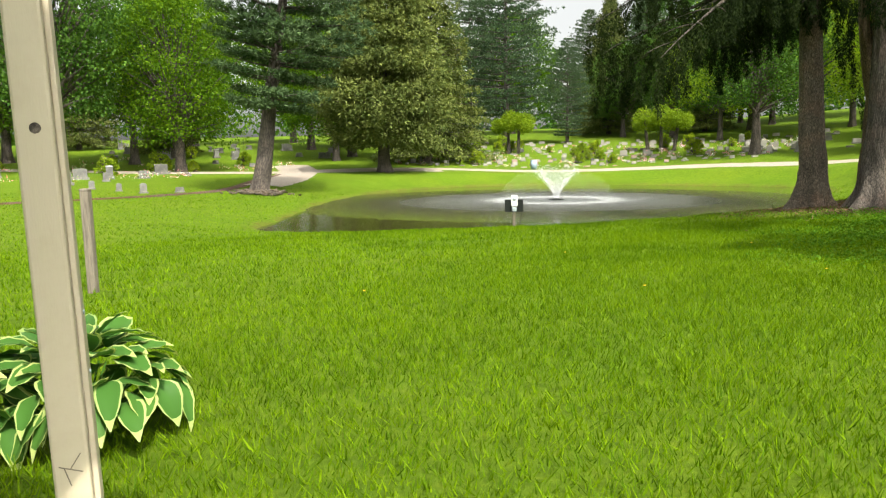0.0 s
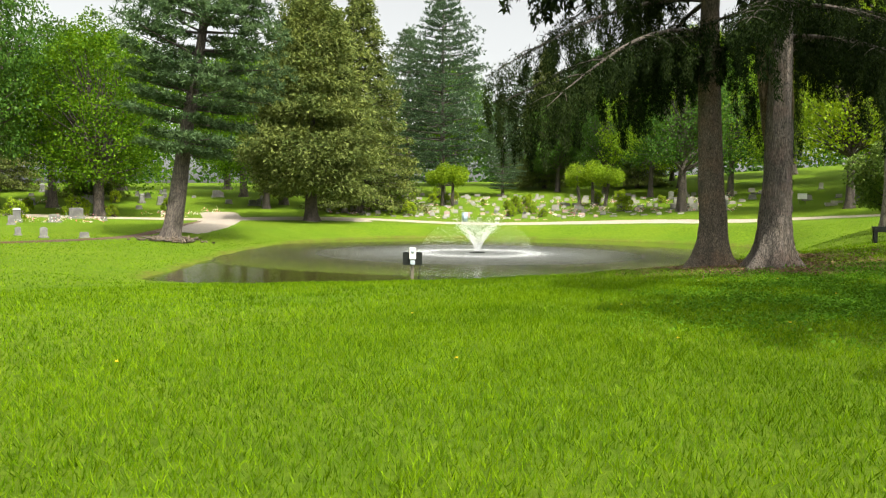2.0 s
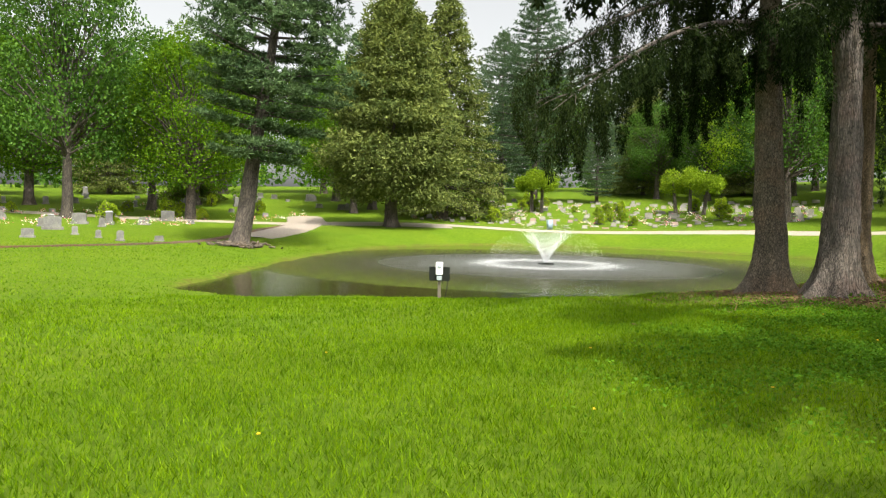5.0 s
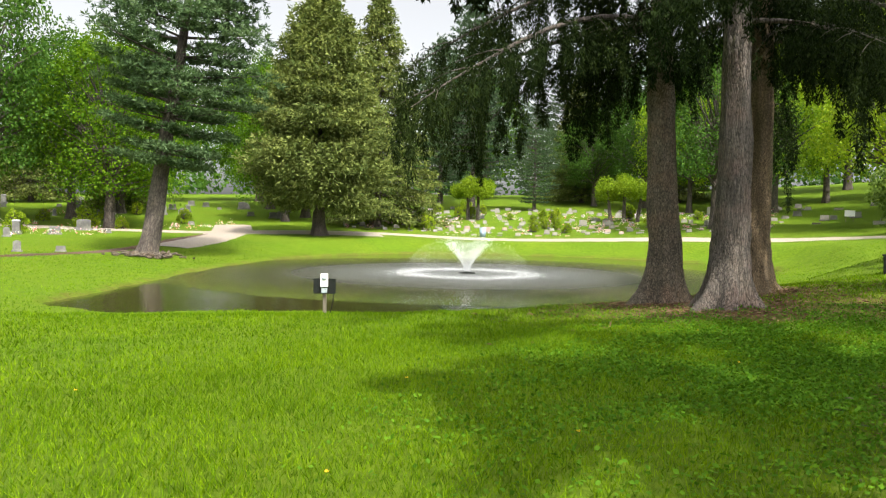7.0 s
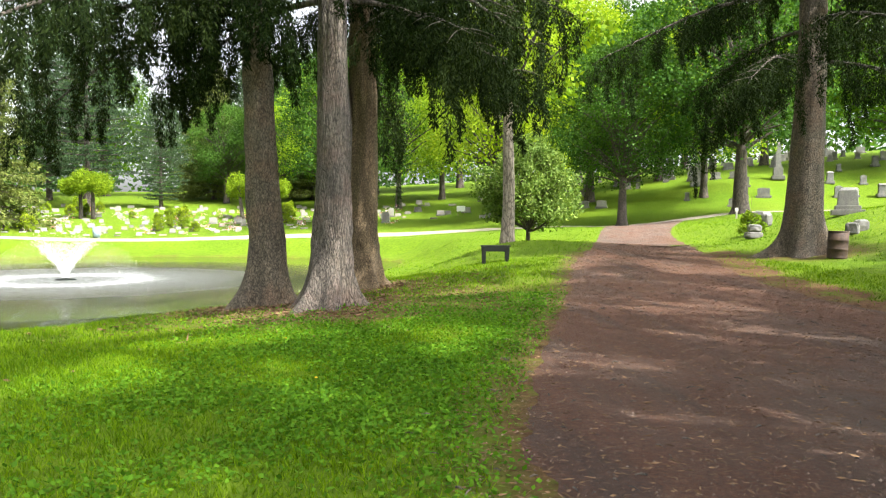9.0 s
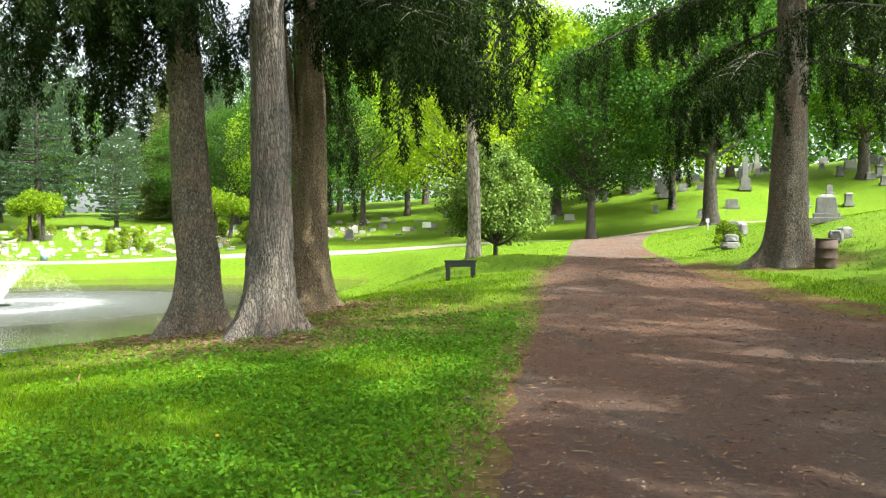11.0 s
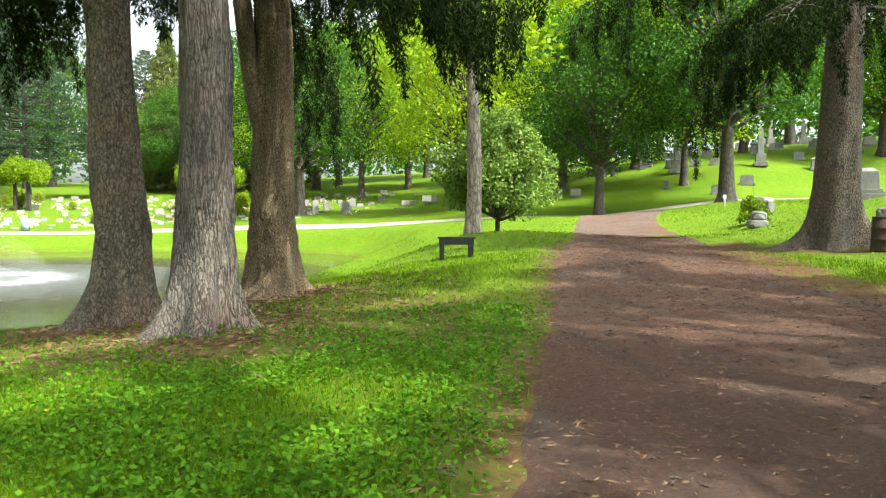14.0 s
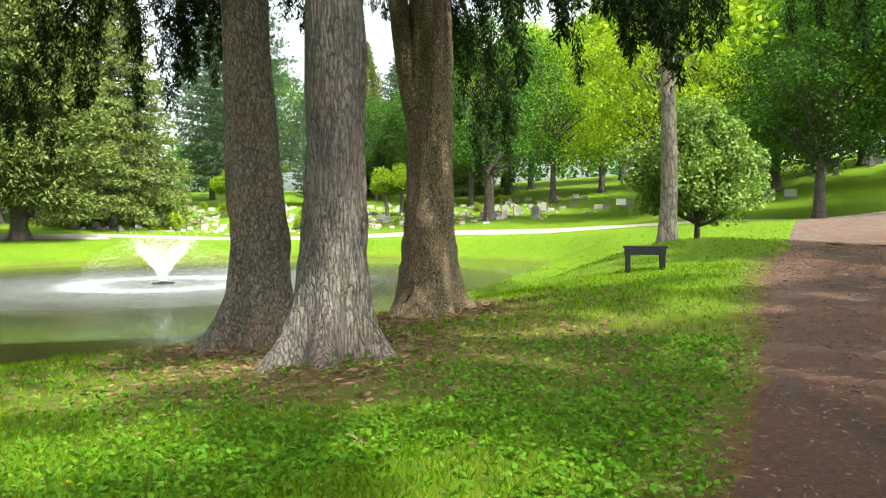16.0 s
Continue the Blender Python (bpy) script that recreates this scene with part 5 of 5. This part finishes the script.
# ---- hostas, grass, clover and litter ----
def hosta(x, y, seed, spread=0.62, leaves=85):
    rim_mat = leafy("hosta_pale_rim", (0.24, 0.33, 0.1), (0.44, 0.5, 0.22), (1.1, 1.1, 0.6), 0.3, 0.45) if "hosta_pale_rim" not in bpy.data.materials else bpy.data.materials["hosta_pale_rim"]
    mid_mat = leafy("hosta_green", (0.03, 0.095, 0.02), (0.075, 0.17, 0.035), (1.1, 1.2, 0.6), 0.25, 0.4) if "hosta_green" not in bpy.data.materials else bpy.data.materials["hosta_green"]
    rng = np.random.default_rng(seed)
    t = thing("hosta", pose(x, y, gz(x, y)), "leafy hosta clump with cream-edged green leaves", "plant", "hostas by the post")
    for i in range(leaves):
        u = (i + 0.5) / leaves
        ang = i * 2.39996
        r = spread * math.sqrt(u)
        h = 0.52 * (1 - 0.62 * u) + rng.uniform(-0.04, 0.05)
        L, Wd = rng.uniform(0.19, 0.29), rng.uniform(0.11, 0.165)
        n, k = 8, 6
        s = np.linspace(0, 1, n)
        wid = Wd * np.sin(np.pi * np.clip(s, 0.02, 1) ** 0.75) ** 0.8 * 0.5
        wid[-1] = 0.002
        a = np.array([-1, -0.82, -0.45, 0, 0.45, 0.82, 1.0])
        P = np.zeros((n, k + 1, 3))
        P[..., 0] = (s * L)[:, None]
        P[..., 1] = wid[:, None] * a[None]
        P[..., 2] = -0.22 * L * (s ** 2)[:, None] * (1 + 1.8 * u) + 0.3 * np.abs(P[..., 1]) + 0.006 * np.sin(s * 24)[:, None] * np.abs(a)[None] ** 2
        tilt = radians(38 - 58 * u + rng.uniform(-20, 20))
        m = Matrix.Translation((r * math.cos(ang), r * math.sin(ang), h)) @ Matrix.Rotation(ang + rng.uniform(-0.8, 0.8), 4, "Z") @ Matrix.Rotation(-tilt, 4, "Y") @ Matrix.Rotation(rng.uniform(-0.4, 0.4), 4, "X") @ Matrix.Translation((-0.06, 0, 0))
        ii, jj = np.meshgrid(np.arange(n - 1), np.arange(k), indexing="ij")
        f = np.stack([ii * (k + 1) + jj, (ii + 1) * (k + 1) + jj, (ii + 1) * (k + 1) + jj + 1, ii * (k + 1) + jj + 1], -1).reshape(-1, 4)
        me = mesh_np("leaf", P, f, True)
        me.materials.append(mid_mat), me.materials.append(rim_mat)
        edge = ((jj == 0) | (jj == k - 1) | (ii == n - 2)).ravel()
        me.polygons.foreach_set("material_index", edge.astype(np.int32))
        leaf = new("leaf", me)
        leaf.parent, leaf.matrix_basis = t, m
    st = Pile()
    for i in range(40):
        ang, r = i * 2.4, spread * 0.8 * math.sqrt((i + 0.5) / 40)
        s = np.linspace(0, 1, 5)
        st.add(*tube(np.stack([r * s * math.cos(ang), r * s * math.sin(ang), 0.42 * (1 - 0.6 * r / spread) * s ** 0.7], 1), 0 * s + 0.006, 4))
    tagged(part("stalk", st.mesh("stalk"), mid_mat, t), kind="stuff")


hosta(-9.2, -6.2, 3, 0.47)
hosta(-9.72, -6.7, 4, 0.5)


def lawn():
    rng = np.random.default_rng(12)
    line = curve_through([(-6.1, -9.3), (-4.5, -7), (-3.3, -5), (-2.4, -2.6), (-1.6, 0), (-1.0, 2.6), (-0.5, 4.5)], False, 4)

    def sow(n, x0, x1, y0, y1, near, far, height, width, lean=0.5):
        x, y = rng.uniform(x0, x1, n), rng.uniform(y0, y1, n)
        d = np.min(np.hypot(x[:, None] - line[None, :, 0], y[:, None] - line[None, :, 1]), 1)
        d = d + rng.normal(size=n) * (0.9 if far < 30 else 3.0)
        ok = (d >= near) & (d < far) & ((x < road_left_x(y) + rng.normal(size=n) * 0.12) | (x > road_right_x(y) + 0.1)) & (from_shore(x, y) > 0.12)
        ok &= rng.uniform(0, 1, n) > bare_at(x, y) * 0.93
        x, y = x[ok], y[ok]
        k = len(x)
        clump = np.array([noise.noise((a * 1.7, b * 1.7, 0)) for a, b in zip(x[::1], y[::1])]) if k < 200000 else np.sin(x * 2.1 + np.sin(y * 1.7) * 1.5) * np.cos(y * 1.9 + np.sin(x * 1.3)) * 0.4
        h = height * rng.uniform(0.55, 1.25, k) * (1 + 0.5 * clump)
        w = width * rng.uniform(0.7, 1.3, k)
        a = rng.uniform(0, 6.283, k)
        tip = rng.normal(size=(k, 2)) * lean
        base = np.stack([x, y, ground(x, y) - 0.006], 1)
        side = np.stack([np.cos(a) * w / 2, np.sin(a) * w / 2, 0 * a], 1)
        top = base + np.stack([tip[:, 0] * h, tip[:, 1] * h, h], 1)
        return np.stack([base - side, base + side, top], 1).reshape(-1, 3), np.arange(3 * k).reshape(k, 3)

    p = Pile()
    p.add(*sow(330000, -12, 0.6, -8.5, 10, 0, 7.5, 0.07, 0.0095))
    p.add(*sow(300000, -24, 9, -8, 20, 7.0, 17, 0.07, 0.017))
    p.add(*sow(200000, -45, 26, -5, 48, 16, 45, 0.06, 0.03))
    tagged(part("grass", p.mesh("grass"), BLADE), "bright green mown grass", "grass", kind="stuff")

    n = 150000
    x, y = rng.uniform(-6.5, 2.5, n), rng.uniform(0.0, 12.5, n)
    dens = 1.15 * np.exp(-((road_left_x(y) - 1.2 - x) / 2.6) ** 2) + 0.12
    dens *= smoothstep(0.0, 5.5, y) * smoothstep(-6.5, -3.5, x) * np.clip(0.75 + 0.9 * np.sin(x * 1.9 + 1.3 * np.sin(y * 1.1)) * np.cos(y * 1.6 + np.sin(x * 0.8)), 0.1, 1)
    ok = (rng.uniform(0, 1, n) < dens) & (x < road_left_x(y) + 0.05) & (rng.uniform(0, 1, n) > bare_at(x, y) * 0.75)
    x, y = x[ok], y[ok]
    k = len(x)
    base = np.stack([x, y, ground(x, y) + rng.uniform(0.01, 0.06, k)], 1)
    w = unit(rng, k) * np.array([1, 1, 0.25]) + np.array([0, 0, 0.25])
    v, f = blades(base, w, unit(rng, k) * np.array([1, 1, 0.2]), rng.uniform(0.028, 0.062, k), rng.uniform(0.022, 0.042, k))
    tagged(part("clover", mesh_np("clover", v, f), CLOVER), "broad-leaved clover and weeds in the shaded lawn", "weeds", kind="stuff")


lawn()


def litter():
    """Twigs, cones and needles dropped along the road and under the spruces."""
    rng = np.random.default_rng(31)
    p = Pile()
    n = 800
    y = rng.uniform(1, 26, n)
    l, r = road_left_x(y), road_right_x(y)
    x = l + (r - l) * rng.uniform(-0.12, 1.02, n)
    z = ground(x, y) + 0.042
    for i in range(n):
        a, ln = rng.uniform(0, 6.283), rng.uniform(0.03, 0.11)
        s = np.array([-0.5, 0, 0.5])
        q = np.stack([x[i] + np.cos(a) * s * ln, y[i] + np.sin(a) * s * ln + rng.normal() * 0.01, z[i] + 0.004 + np.array([0, 0.008, 0])], 1)
        p.add(*tube(q, np.array([0.006, 0.007, 0.003]) * rng.uniform(0.5, 1.2), 4))
    tagged(part("twigs", p.mesh("twigs"), DARK_BARK), "fallen twigs and cones scattered on the dirt road", "litter", kind="stuff")
    p = Pile()
    n = 7000
    a, r = rng.uniform(0, 6.283, n), np.abs(rng.normal(size=n)) * 1.9
    c = np.array(SPRUCES[:3])[rng.integers(0, 3, n)]
    x, y = c[:, 0] + r * np.cos(a), c[:, 1] + r * np.sin(a)
    ok = from_shore(x, y) > 0.3
    x, y = x[ok], y[ok]
    k = len(x)
    w = unit(rng, k) * np.array([1, 1, 0.1])
    v, f = blades(np.stack([x, y, ground(x, y) + 0.02], 1), w, unit(rng, k), rng.uniform(0.05, 0.16, k), rng.uniform(0.012, 0.035, k))
    dry = material("dry_needles", (0.2, 0.12, 0.06), 0.9)
    g = node(dry, "ShaderNodeNewGeometry")
    colour(dry, ramp(dry, g.outputs["Random Per Island"], [(0.0, (0.08, 0.045, 0.025)), (1.0, (0.18, 0.105, 0.05))]))
    k = 16000
    y = 1 + 25 * rng.uniform(0, 1, k) ** 1.5
    l, r = road_left_x(y), road_right_x(y)
    x = l + (r - l) * rng.uniform(-0.08, 1.0, k)
    w = unit(rng, k) * np.array([1, 1, 0.05])
    v2, f2 = blades(np.stack([x, y, ground(x, y) + 0.041], 1), w, unit(rng, k), rng.uniform(0.03, 0.09, k), rng.uniform(0.006, 0.016, k))
    v, f = np.concatenate([v, v2]), np.concatenate([f, f2 + len(v)])
    tagged(part("needle_litter", mesh_np("needle_litter", v, f), dry), "dry brown needles and bark flakes under the spruces", "litter", kind="stuff")


litter()


def dandelion(x, y, h):
    z = gz(x, y)
    t = thing("dandelion", pose(x, y, z), "yellow dandelion flower standing in the lawn", "flower", "dandelions in the lawn")
    s = np.linspace(0, 1, 4)
    part("stem", mesh_np("stem", *tube(np.stack([0.01 * s ** 2, 0 * s, h * s], 1), 0 * s + 0.0025, 5), True), CLOVER, t)
    rng = np.random.default_rng(int(abs(x * 91 + y * 37)))
    a = rng.uniform(0, 6.283, 60)
    w = np.stack([np.cos(a), np.sin(a), rng.uniform(0.1, 1.2, 60)], 1)
    v, f = blades(np.repeat([[0.01, 0, h]], 60, 0), w, unit(rng, 60), rng.uniform(0.014, 0.022, 60), rng.uniform(0.004, 0.006, 60))
    part("flower_head", mesh_np("flower_head", v, f), YELLOW, t, "bright yellow petals")


YELLOW = material("dandelion_yellow", (0.75, 0.5, 0.02), 0.7)
for _x, _y in ((-3.6, 2.1), (-2.9, 8.1), (-5.6, 3.6), (-6.8, -1.2), (-4.9, 0.6), (-8.2, 1.9), (-2.4, 5.6), (-9.5, -2.2)):
    dandelion(_x, _y, 0.1)


def grit():
    """Pebbles and gravel lying loose on the road."""
    rng = np.random.default_rng(17)
    n = 15000
    y = 1 + 24 * rng.uniform(0, 1, n) ** 1.7
    l, r = road_left_x(y), road_right_x(y)
    x = l + (r - l) * rng.uniform(-0.06, 1.0, n)
    o = np.array([(1, 0, -0.2), (0, 1, -0.2), (-1, 0, -0.2), (0, -1, -0.2), (0, 0, 0.7)])
    a = rng.uniform(0, 6.283, n)
    c, s = np.cos(a), np.sin(a)
    size = 0.005 + 0.012 * rng.uniform(0, 1, n) ** 4
    v = np.stack([o[None, :, 0] * c[:, None] - o[None, :, 1] * s[:, None] * 0.7, o[None, :, 0] * s[:, None] + o[None, :, 1] * c[:, None] * 0.7, np.repeat(o[None, :, 2], n, 0) * 0.8], -1) * size[:, None, None]
    v += np.stack([x, y, ground(x, y) + 0.037], 1)[:, None]
    f = np.array([(0, 1, 4), (1, 2, 4), (2, 3, 4), (3, 0, 4)])[None] + 5 * np.arange(n)[:, None, None]
    m = material("road_pebbles", (0.3, 0.24, 0.2), 0.9)
    g = node(m, "ShaderNodeNewGeometry")
    colour(m, ramp(m, g.outputs["Random Per Island"], [(0.0, (0.06, 0.04, 0.03)), (0.6, (0.13, 0.08, 0.055)), (1.0, (0.17, 0.125, 0.095))]))
    tagged(part("pebbles", mesh_np("pebbles", v, f.reshape(-1, 3)), m), "loose reddish gravel on the dirt road", "gravel", kind="stuff")


grit()


def bark_mulch(x, y):
    """Broken bark heaped at the foot of the leaning pine."""
    rng = np.random.default_rng(3)
    t = Pile()
    for i in range(150):
        a, r = rng.uniform(0, 6.283), 0.55 + abs(rng.normal()) * 0.55
        px, py = x + r * math.cos(a), y + r * math.sin(a)
        w = unit(rng, 1)[0] * np.array([1, 1, 0.3])
        s = np.array([-0.5, 0, 0.5])[:, None] * rng.uniform(0.3, 0.7)
        q = np.array([px, py, gz(px, py) + 0.18 * math.exp(-r) + rng.uniform(0, 0.15)]) + s * w
        t.add(*tube(q, np.array([0.04, 0.06, 0.03]), 5))
    tagged(part("bark_mulch", t.mesh("bark_mulch"), SPRUCE_BARK), "heap of broken bark round the pine's foot", "litter", kind="stuff")


bark_mulch(-31.6, 30.2)


def puddle(x, y, a, b, turn, seed):
    n = 28
    t = np.linspace(0, 2 * math.pi, n, endpoint=False)
    r = np.array([1 + 0.35 * noise.noise((math.cos(q) * 1.5 + seed, math.sin(q) * 1.5, 0)) for q in t])
    px, py = a * r * np.cos(t), b * r * np.sin(t)
    z = max(gz(x, y), gz(x + a, y), gz(x - a, y)) + 0.043
    v = np.concatenate([[[0, 0, 0]], np.stack([px, py, 0 * px], 1)])
    f = np.array([(0, 1 + i, 1 + (i + 1) % n) for i in range(n)])
    m = bpy.data.materials["puddle_water"] if "puddle_water" in bpy.data.materials else material("puddle_water", (0.05, 0.04, 0.03), 0.04)
    p = part("puddle", mesh_np("puddle", v, f), m, at=pose(x, y, z, 0, 0, turn))
    tagged(p, "shallow muddy puddle in the dirt road", "puddle", "puddles")


puddle(9.06, 24.68, 0.7, 0.5, 15, 2)
puddle(7.28, 24.47, 0.25, 0.4, 5, 6)
